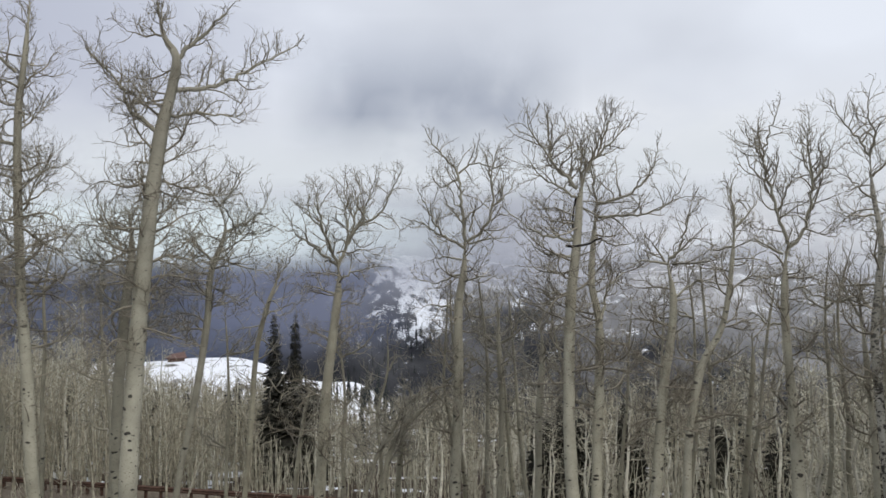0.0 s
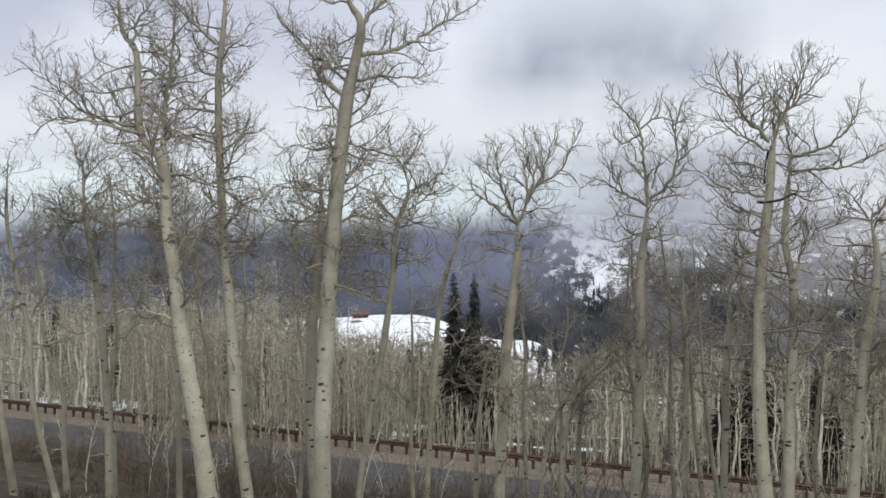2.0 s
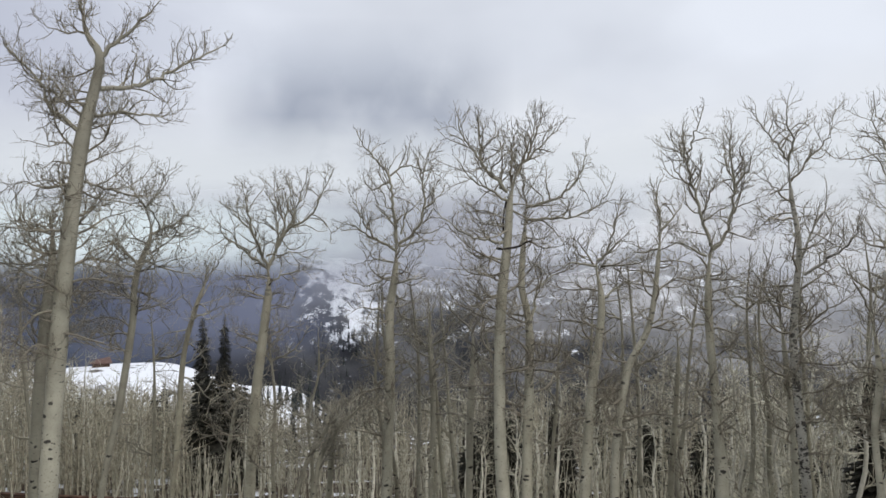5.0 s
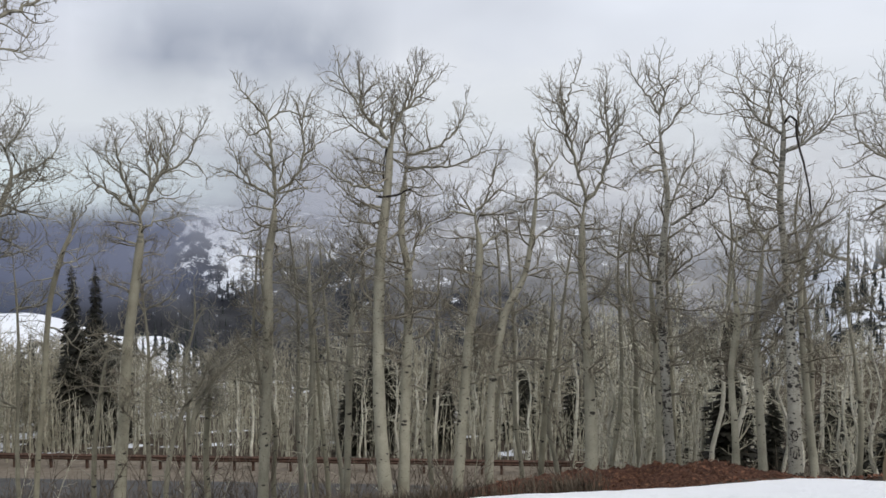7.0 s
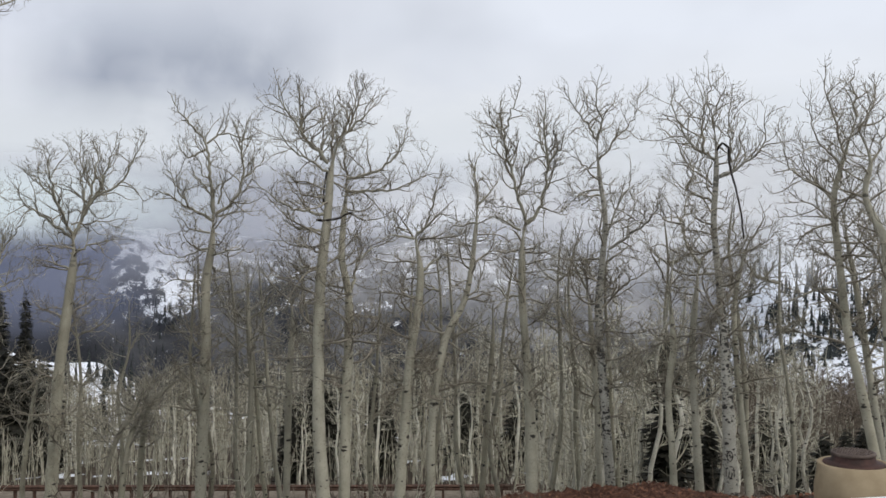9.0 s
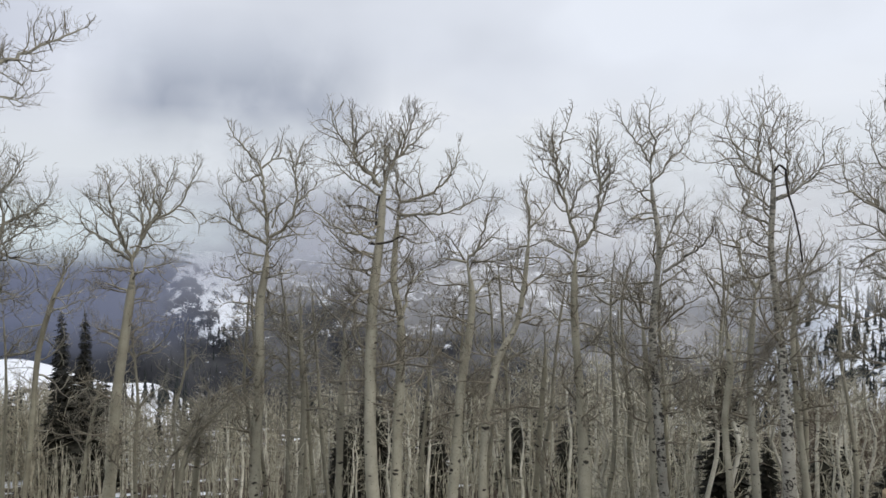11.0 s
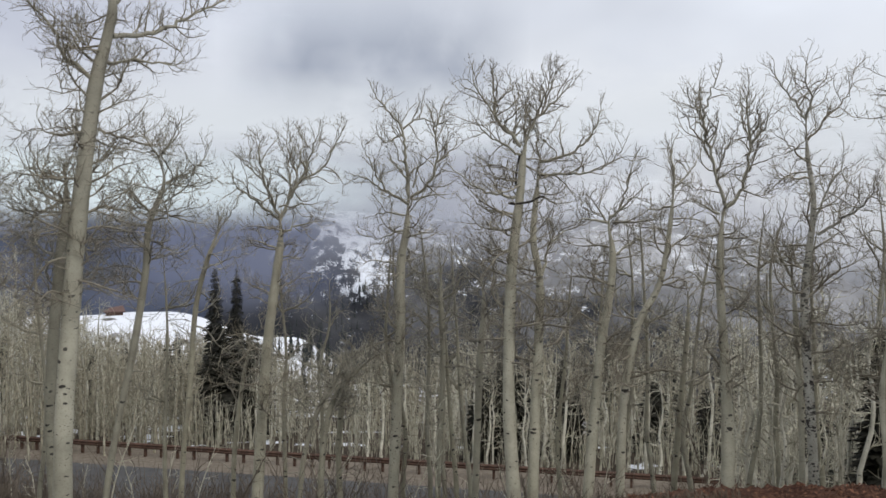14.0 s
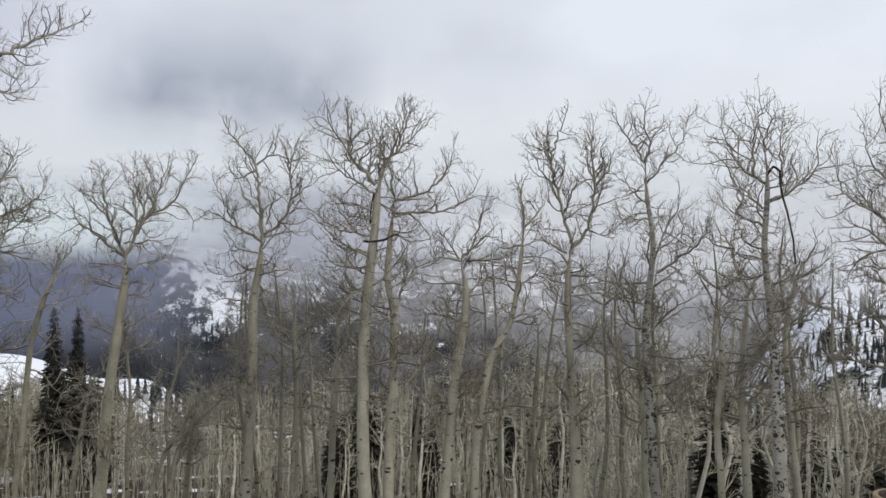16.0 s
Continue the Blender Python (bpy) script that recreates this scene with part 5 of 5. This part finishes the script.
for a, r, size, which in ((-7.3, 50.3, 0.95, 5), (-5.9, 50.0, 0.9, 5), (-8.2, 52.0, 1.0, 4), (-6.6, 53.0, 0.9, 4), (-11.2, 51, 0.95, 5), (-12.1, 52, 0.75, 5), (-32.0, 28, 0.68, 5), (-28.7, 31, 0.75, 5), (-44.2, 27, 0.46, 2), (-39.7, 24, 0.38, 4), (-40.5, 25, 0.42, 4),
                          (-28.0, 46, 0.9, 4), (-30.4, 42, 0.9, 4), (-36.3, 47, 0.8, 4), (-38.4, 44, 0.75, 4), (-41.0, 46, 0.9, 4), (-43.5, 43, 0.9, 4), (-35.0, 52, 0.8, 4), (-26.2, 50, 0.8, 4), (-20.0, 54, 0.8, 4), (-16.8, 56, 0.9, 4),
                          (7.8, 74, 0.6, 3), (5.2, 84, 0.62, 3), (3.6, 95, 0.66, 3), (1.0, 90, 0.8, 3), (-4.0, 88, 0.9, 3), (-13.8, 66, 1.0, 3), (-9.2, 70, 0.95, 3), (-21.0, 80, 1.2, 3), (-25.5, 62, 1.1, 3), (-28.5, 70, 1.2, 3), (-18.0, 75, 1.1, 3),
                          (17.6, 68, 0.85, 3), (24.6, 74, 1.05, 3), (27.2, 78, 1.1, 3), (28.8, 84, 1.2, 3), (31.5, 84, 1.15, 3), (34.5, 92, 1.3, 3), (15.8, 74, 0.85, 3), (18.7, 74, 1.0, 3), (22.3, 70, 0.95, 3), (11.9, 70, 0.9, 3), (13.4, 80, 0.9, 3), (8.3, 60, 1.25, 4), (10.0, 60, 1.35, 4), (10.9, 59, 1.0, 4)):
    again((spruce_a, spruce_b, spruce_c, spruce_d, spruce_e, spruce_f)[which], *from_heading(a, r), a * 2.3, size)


def wood_growth(x, y):
    """How tall the wood beyond the road stands at a place: taller at both ends, low in the middle."""
    a = math.degrees(math.atan2(-x, y))
    return 1.0 + 0.40 * smooth(17.2, 20.5, a) + 0.12 * smooth(-3, -9, a) + 0.20 * smooth(-13, -20, a) * smooth(-36, -30, a) - 0.28 * math.exp(-((a - 4.6) / 2.6) ** 2)


# ---- the young aspen wood beyond the road ----
def young_aspen_kind(seed, height, stout=False):
    rng = np.random.default_rng(seed)
    base = new("young_aspen")
    stem, crown = Wood(), Wood()
    lean = rng.normal(0, 0.05, 2)
    n = 9
    p = np.array([(lean[0] * z + (0.13 if stout else 0.06) * rng.normal(), lean[1] * z + 0.06 * rng.normal(), z) for z in np.linspace(-0.3, height, n)])
    line = spline(p, 0.35)
    r0 = 0.012 * height * rng.uniform(0.7, 1.25) + 0.012
    if stout:
        r0 = rng.uniform(0.075, 0.10)
    rr = np.linspace(r0, 0.03 if stout else 0.012, len(line))
    stem.tube(line, rr, 7)
    z = height * rng.uniform(0.22, 0.4)
    while z < height:
        i = int(np.argmin(np.abs(line[:, 2] - z)))
        u = z / height
        a = rng.uniform(0, 6.283)
        size = rng.uniform(0.5, 1.5) * (1.15 - 0.55 * u)
        w = wander(rng, line[i], np.array((math.cos(a), math.sin(a), rng.uniform(0.0, 0.8))), size, 5, 0.09, 0.34)
        crown.tube(w, np.linspace(min(rr[i] * 0.55, 0.03), 0.009, len(w)), 3)
        for k in range(1, len(w)):
            for _ in range(2):
                if rng.random() < 0.6:
                    t = wander(rng, w[k], side_way(rng, (w[k] - w[k - 1]) / np.linalg.norm(w[k] - w[k - 1]), rng.uniform(0.5, 1.1), 0.25), rng.uniform(0.3, 0.8), 2, 0.1, 0.32)
                    crown.tube(t, np.linspace(0.012, 0.006, 3), 3)
        z += rng.uniform(0.17, 0.44) * (1.5 if stout else 1.0)
    part("trunk", stem.mesh("trunk", YOUNG), base)
    part("crown", crown.mesh("crown", YOUNG_TWIG), base, "bare grey-brown twigs")
    return tagged(base, "stout young aspen with pale bark and crooked pale twigs" if stout else "thin bare young aspen with pale bark", "aspen tree", "young aspen wood beyond the road")


young = [young_aspen_kind(40 + i, h) for i, h in enumerate((5.2, 6.0, 6.6, 7.2, 5.6, 7.8, 6.3, 4.6))]
stout = [young_aspen_kind(60 + i, h, True) for i, h in enumerate((5.4, 6.6, 6.0, 7.2, 5.0))]
wood_rng = random.Random(5)
spots = []
while len(spots) < 235:
    d = 46.7 + 16 * wood_rng.random() ** 1.5
    half = 12 + 0.78 * d
    s = wood_rng.uniform(-half * 1.45, half * 0.72)
    if s < 0.34 * d or wood_rng.random() < 0.3:
        spots.append((d, s))
while len(spots) < 315:
    d, s = wood_rng.uniform(23, 44), wood_rng.uniform(1.5, 32)
    x, y = on_road(d, s)
    if -33 < math.degrees(math.atan2(-x, y)) < -28 and wood_rng.random() < 0.45:  # a gap round the dark spruces
        continue
    if s > 0.09 * d and (d < 34 or s > 8) and (s < 0.30 * d or wood_rng.random() < 0.22):
        spots.append((d, s))
for i, (d, s) in enumerate(spots):
    x, y = on_road(d, s)
    size = wood_rng.uniform(0.75, 1.12) * (wood_growth(x, y) if d > 46 else 1.0)
    kinds = young if i < 235 and i % 4 else stout
    if kinds[0].location.length < 1:  # the first of each kind has not been placed yet
        ob = kinds[0]
    else:
        fresh = [k for k in kinds if k.location.length < 1]
        ob = fresh[0] if fresh else copy_thing(kinds[i % len(kinds)], pose(0, 0, 0))
    stand(ob, x, y, wood_rng.uniform(0, 6.28), size)


def far_wood():
    """The back of the wood, too dense to count."""
    rng = np.random.default_rng(77)
    wood = Wood()
    for k in range(2050):
        d = 56 + 56 * rng.random() ** 1.2
        half = 14 + 0.8 * d
        if k < 1400:
            s = rng.uniform(-half * 1.3, half * 0.8)
            x, y = on_road(d, s if s < 0.4 * d else -s)
        elif k < 1750:  # closest below the snow hill
            x, y = from_heading(rng.uniform(11, 30), rng.uniform(52, 84))
        else:
            d = rng.uniform(50, 78)
            x, y = on_road(d, -d * math.tan(radians(rng.uniform(39, 57))))
        z = land(x, y)
        h = rng.uniform(3.8, 6.6) * wood_growth(x, y)
        p = wander(rng, np.array((x, y, z - 0.3)), np.array((0, 0, 1.0)), h, 6, 0.1, 0.05)
        wood.tube(p, np.linspace(0.075, 0.02, 7), 4)
        for k in range(2, 7):
            for _ in range(3):
                a = rng.uniform(0, 6.283)
                w = wander(rng, p[k] - (p[k] - p[k - 1]) * rng.random(), np.array((math.cos(a), math.sin(a), rng.uniform(0.2, 1.0))), rng.uniform(0.6, 1.6), 2, 0.1, 0.2)
                wood.tube(w, np.linspace(0.028, 0.012, 3), 3)
    ob = new("far_wood", wood.mesh("far_wood", FAR_WOOD))
    return tagged(ob, "dense grey-brown wood of bare aspens in the distance", "woods", kind="stuff")


far_wood()


def dark_wood():
    """Brown leafless wood below the snowy slope, too dense to count."""
    rng = np.random.default_rng(79)
    wood = Wood()
    for _ in range(620):
        d = rng.uniform(46, 108)
        x, y = on_road(d, d * math.tan(radians(rng.uniform(17.5, 38))))
        p = wander(rng, np.array((x, y, land(x, y) - 0.3)), np.array((0, 0, 1.0)), rng.uniform(3.4, 5.6), 5, 0.1, 0.08)
        wood.tube(p, np.linspace(0.07, 0.02, 6), 4)
        for k in range(1, 6):
            for _ in range(5):
                a = rng.uniform(0, 6.283)
                w = wander(rng, p[k] - (p[k] - p[k - 1]) * rng.random(), np.array((math.cos(a), math.sin(a), rng.uniform(0.1, 0.9))), rng.uniform(0.6, 1.6), 2, 0.1, 0.25)
                wood.tube(w, np.linspace(0.03, 0.012, 3), 3)
    return tagged(new("dark_wood", wood.mesh("dark_wood", BRUSH)), "dark brown bare wood below the snowy slope", "woods", kind="stuff")


dark_wood()


def thicket():
    """Saplings and dead stalks that fill the edge of the wood behind the guardrail."""
    rng = np.random.default_rng(88)
    wood = Wood()
    for k in range(4400):
        if k % 4:
            d = 46.9 + 13 * rng.random() ** 1.6
            s = rng.uniform(-85, 40)
        else:
            d, s = rng.uniform(22, 44), rng.uniform(2.5, 34)
            if k % 8 or (d > 34 and s < 8) or s > 0.27 * d:
                continue
        x, y = on_road(d, s)
        h = rng.uniform(0.8, 3.6)
        p = wander(rng, np.array((x, y, land(x, y) - 0.1)), np.array((0, 0, 1.0)), h, 3, 0.15, 0.10)
        wood.tube(p, np.linspace(0.012 + 0.010 * h, 0.009, 4), 3)
        for _ in range(3):
            q = p[2] + (p[3] - p[2]) * rng.uniform(-0.6, 0.6)
            w = wander(rng, q, side_way(rng, np.array((0, 0, 1.0)), rng.uniform(0.3, 0.9), 0.2), rng.uniform(0.3, 0.9), 2, 0.1, 0.2)
            wood.tube(w, np.linspace(0.012, 0.007, 3), 3)
    return tagged(new("thicket", wood.mesh("thicket", YOUNG_TWIG)), "pale tangled saplings along the edge of the wood", "undergrowth", kind="stuff")


thicket()


# ---- brush under the aspens ----
def bush_kind(seed, height):
    rng = np.random.default_rng(seed)
    wood = Wood()
    for _ in range(16):
        a = rng.uniform(0, 6.283)
        p = np.array((math.cos(a) * rng.uniform(0, 0.25), math.sin(a) * rng.uniform(0, 0.25), -0.1))
        ln = height * rng.uniform(0.55, 1.1)
        w = wander(rng, p, np.array((math.cos(a) * 0.5, math.sin(a) * 0.5, 1.0)), ln, 5, 0.06, 0.2)
        wood.tube(w, np.linspace(0.015, 0.006, 6), 3)
        for k in range(1, 6):
            t = wander(rng, w[k], side_way(rng, (w[k] - w[k - 1]) / np.linalg.norm(w[k] - w[k - 1]), rng.uniform(0.4, 1.0), 0.25), rng.uniform(0.2, 0.6), 2, 0.07, 0.25)
            wood.tube(t, np.linspace(0.010, 0.005, 3), 3)
    ob = new("bush", wood.mesh("bush", BRUSH))
    return tagged(ob, "bare brown brush on the slope", "bush", "brush under the aspens")


bushes = [bush_kind(300 + i, h) for i, h in enumerate((1.3, 1.7, 2.2, 1.0, 1.9))]
brush_rng = random.Random(9)
placed = 0
while placed < 165:
    d = brush_rng.uniform(18.0, 35.8) if placed % 4 == 0 else brush_rng.uniform(29.5, 35.8)
    s = brush_rng.uniform(-15 - 0.9 * d, 9 - 0.1 * d)
    x, y = on_road(d, s)
    if math.hypot(x - 7.9, y - 16.0) < 3.5:
        continue
    ob = bushes[placed] if placed < len(bushes) else bushes[placed % len(bushes)].copy()
    if placed >= len(bushes):
        scene.collection.objects.link(ob)
    stand(ob, x, y, brush_rng.uniform(0, 6.28), brush_rng.uniform(0.7, 1.15))
    placed += 1
for k in range(150):
    x, y = on_road(brush_rng.uniform(25, 44), brush_rng.uniform(7, 34)) if k < 80 else on_road(brush_rng.uniform(23, 34), brush_rng.uniform(-30, 2))
    ob = bushes[k % len(bushes)].copy()
    scene.collection.objects.link(ob)
    stand(ob, x, y, brush_rng.uniform(0, 6.28), brush_rng.uniform(0.8, 1.4))


def dry_grass():
    """Dead grass between the thawed snow and the trees, too fine to count."""
    rng = np.random.default_rng(61)
    verts, faces = [], []
    for _ in range(1500):
        d, q = rng.uniform(12.9, 19.5), rng.uniform(-17, 1.5)
        x, y = on_road(d, q)
        if noise.noise((x * 0.35, y * 0.35, 12)) < -0.12:
            continue
        z = land(x, y)
        for _ in range(rng.integers(7, 14)):
            a, h, w = rng.uniform(0, 6.283), rng.uniform(0.16, 0.5), rng.uniform(0.004, 0.008)
            bx, by = x + rng.normal(0, 0.07), y + rng.normal(0, 0.07)
            lx, ly = math.cos(a) * h * rng.uniform(0.2, 0.8), math.sin(a) * h * rng.uniform(0.2, 0.8)
            sx, sy = -math.sin(a) * w, math.cos(a) * w
            k = len(verts)
            verts += [(bx - sx, by - sy, z - 0.05), (bx + sx, by + sy, z - 0.05), (bx + lx * 0.5 + sx, by + ly * 0.5 + sy, z + h * 0.7), (bx + lx * 0.5 - sx, by + ly * 0.5 - sy, z + h * 0.7), (bx + lx, by + ly, z + h * 0.9)]
            faces += [(k, k + 1, k + 2, k + 3), (k + 3, k + 2, k + 4)]
    return tagged(mesh_object("dry_grass", verts, faces, GRASS, False), "dead brown grass along the edge of the snow", "grass", kind="stuff")


def dead_leaves():
    """Curled fallen leaves on the mound and below it."""
    rng = np.random.default_rng(62)
    verts, faces = [], []
    while len(faces) < 5200:
        heading, r = rng.uniform(-41, -9), rng.uniform(13.0, 18.5)
        x, y = from_heading(heading, r)
        z = ground_top(x, y)
        size, a, tilt = rng.uniform(0.02, 0.045), rng.uniform(0, 6.283), rng.uniform(-0.9, 0.9)
        u = np.array((math.cos(a), math.sin(a), tilt * 0.6)) * size
        w = np.array((-math.sin(a), math.cos(a), rng.uniform(-0.6, 0.6))) * size * 0.7
        c = np.array((x, y, z + 0.012))
        k = len(verts)
        verts += [tuple(c - u), tuple(c + w + (0, 0, size * 0.4)), tuple(c + u), tuple(c - w + (0, 0, size * 0.4))]
        faces += [(k, k + 1, k + 2), (k, k + 2, k + 3)]
    return tagged(mesh_object("fallen_leaves", verts, faces, LEAF, False), "curled red-brown fallen leaves on the mound", "leaves", kind="stuff")


def fallen_branch(x, y, turn, length, seed):
    """A dead branch lying on the slope, with a few broken side shoots."""
    rng = np.random.default_rng(seed)
    base_z, wood = land(x, y), Wood()
    p = wander(rng, np.array((0, 0, 0.05)), np.array((math.cos(turn), math.sin(turn), 0.02)), length, 12, 0.0, 0.12)
    for q in p:
        q[2] = land(x + q[0], y + q[1]) - base_z + 0.07 + 0.12 * rng.random()
    rr = np.linspace(0.055, 0.02, len(p))
    wood.tube(p, rr, 7)
    sprout(rng, wood, p, rr, 0.5, (0.4, 1.3), 0.2, 0.12, 0.008, 5, 0.2)
    ob = new("fallen_branch", wood.mesh("fallen_branch", BARK_DULL))
    ob.location = (x, y, base_z)
    return tagged(ob, "dead grey branch lying on the brushy slope", "branch", "fallen branches")


GRASS = twig_material("dead_grass", (0.055, 0.043, 0.032), (0.15, 0.12, 0.085))
LEAF = twig_material("dead_leaf", (0.07, 0.032, 0.022), (0.24, 0.115, 0.07))
dry_grass()
dead_leaves()
for k, (heading, r, turn, length) in enumerate(((32.0, 20.4, 0.55, 3.6), (29.5, 21.2, 0.3, 3.4), (27.0, 21.6, 0.5, 3.0), (24.2, 22.4, 2.4, 2.6), (18.2, 22.4, 0.8, 2.4), (21.5, 23.0, 2.2, 3.0), (33.5, 22.6, 0.2, 3.0))):
    fallen_branch(*from_heading(heading, r), turn, length, 640 + k)


def sapling_kind(seed, height):
    rng = np.random.default_rng(seed)
    wood = Wood()
    p = wander(rng, np.array((0, 0, -0.1)), np.array((rng.normal(0, 0.12), rng.normal(0, 0.12), 1.0)), height, 9, 0.05, 0.09)
    rr = np.linspace(0.026, 0.007, len(p))
    wood.tube(p, rr, 6)
    for b, rb in sprout(rng, wood, p, rr, 0.22, (0.3, 1.0), 0.22, 0.1, 0.005, 3, 0.3):
        sprout(rng, wood, b, rb, 0.16, (0.15, 0.4), 0.24, 0.12, 0.004, 3, 0.2)
    return tagged(new("sapling", wood.mesh("sapling", BRUSH if seed % 3 == 0 else YOUNG_TWIG)), "thin bare sapling with crooked twigs above the road", "sapling", "saplings above the road")


saplings = [sapling_kind(800 + i, h) for i, h in enumerate((3.0, 3.8, 2.6, 4.4, 3.3))]
for k in range(64):
    d = brush_rng.uniform(22, 33)
    x, y = on_road(d, brush_rng.uniform(-10 - 0.85 * d, 2))
    ob = saplings[k] if k < len(saplings) else saplings[k % len(saplings)].copy()
    if k >= len(saplings):
        scene.collection.objects.link(ob)
    stand(ob, x, y, brush_rng.uniform(0, 6.28), brush_rng.uniform(0.75, 1.2))


# ---- spruces on the far slopes ----
def slope_spruces(name, count, a0, a1, r0, r1, height, tall, seed, label, clump, thin=(-0.12, 0.25), low=1.0):
    rng = np.random.default_rng(seed)
    verts, faces = [], []
    made = 0
    while made < count:
        a, r = rng.uniform(a0, a1), r0 + (r1 - r0) * rng.random() ** low
        x, y = from_heading(a, r)
        if noise.noise((x / clump, y / clump, 33)) < rng.uniform(*thin):
            continue
        z, h = height(x, y, r, a), tall * rng.uniform(0.5, 1.2)
        w = h * rng.uniform(0.10, 0.17)
        turn = rng.uniform(0, 6.28)
        for t in range(5):
            u = t / 5
            k = len(verts)
            rr = w * (1 - 0.85 * u)
            zz = z + h * (0.05 + 0.8 * u)
            for i in range(6):
                q = rr * (1.15 if i % 2 else 0.7)
                verts.append((x + math.cos(turn + i * 1.047 + t) * q, y + math.sin(turn + i * 1.047 + t) * q, zz - (0.03 * h if i % 2 else 0)))
            verts.append((x, y, zz + h * 0.26))
            faces.extend((k + i, k + (i + 1) % 6, k + 6) for i in range(6))
        made += 1
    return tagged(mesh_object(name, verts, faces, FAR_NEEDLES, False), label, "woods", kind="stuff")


slope_spruces("slope_woods", 1900, -58, -31, 225, 480, near_slope_height, 8.0, 3, "dark spruces scattered over the snowy slope", 30, (-0.25, 0.3), 1.7)
slope_spruces("slope_woods", 800, -26, 12, 400, 740, mid_slope_height, 9, 4, "dark spruces on the misty mountainside", 90)
slope_spruces("hill_woods", 170, 18.5, 36, 268, 300, snow_hill_height, 6.5, 8, "dark spruces behind the snow hill", 25)
slope_spruces("hill_woods", 110, 1, 9, 190, 262, snow_hill_height, 8, 5, "dark spruces beside the snow hill", 25)


# ---- the roof on the snow hill ----
ROOF = twig_material("faded_roof", (0.12, 0.075, 0.066), (0.20, 0.135, 0.118))


def cabin():
    x, y = from_heading(16.45, 266)
    z = snow_hill_height(x, y, 266, 16.45)
    base = new("cabin")
    base.location, base.rotation_euler = (x, y, z - 0.1), (0, 0, radians(20))
    bm = bmesh.new()
    bmesh.ops.create_cube(bm, size=1, matrix=Matrix.Translation((0, 0, 0.7)) @ Matrix.Diagonal((4.4, 3.2, 1.4, 1)))
    wall = bpy.data.meshes.new("wall")
    bm.to_mesh(wall)
    bm.free()
    wall.materials.append(RUST)
    part("wall", wall, base)
    v = [(-2.8, -2.1, 1.3), (2.8, -2.1, 1.3), (2.8, 2.1, 1.3), (-2.8, 2.1, 1.3), (-1.2, 0, 2.3), (2.3, 0, 2.9), (-2.8, -2.1, 1.1), (2.8, -2.1, 1.1), (2.8, 2.1, 1.1), (-2.8, 2.1, 1.1)]
    f = [(0, 1, 5, 4), (1, 2, 5), (2, 3, 4, 5), (3, 0, 4), (0, 6, 7, 1), (1, 7, 8, 2), (2, 8, 9, 3), (3, 9, 6, 0), (6, 9, 8, 7)]
    roof = bpy.data.meshes.new("roof")
    roof.from_pydata(v, [], f)
    roof.materials.append(ROOF)
    part("roof", roof, base, "low red-brown hipped roof")
    return tagged(base, "small cabin with a red-brown roof on a snowy hill", "cabin")


cabin()
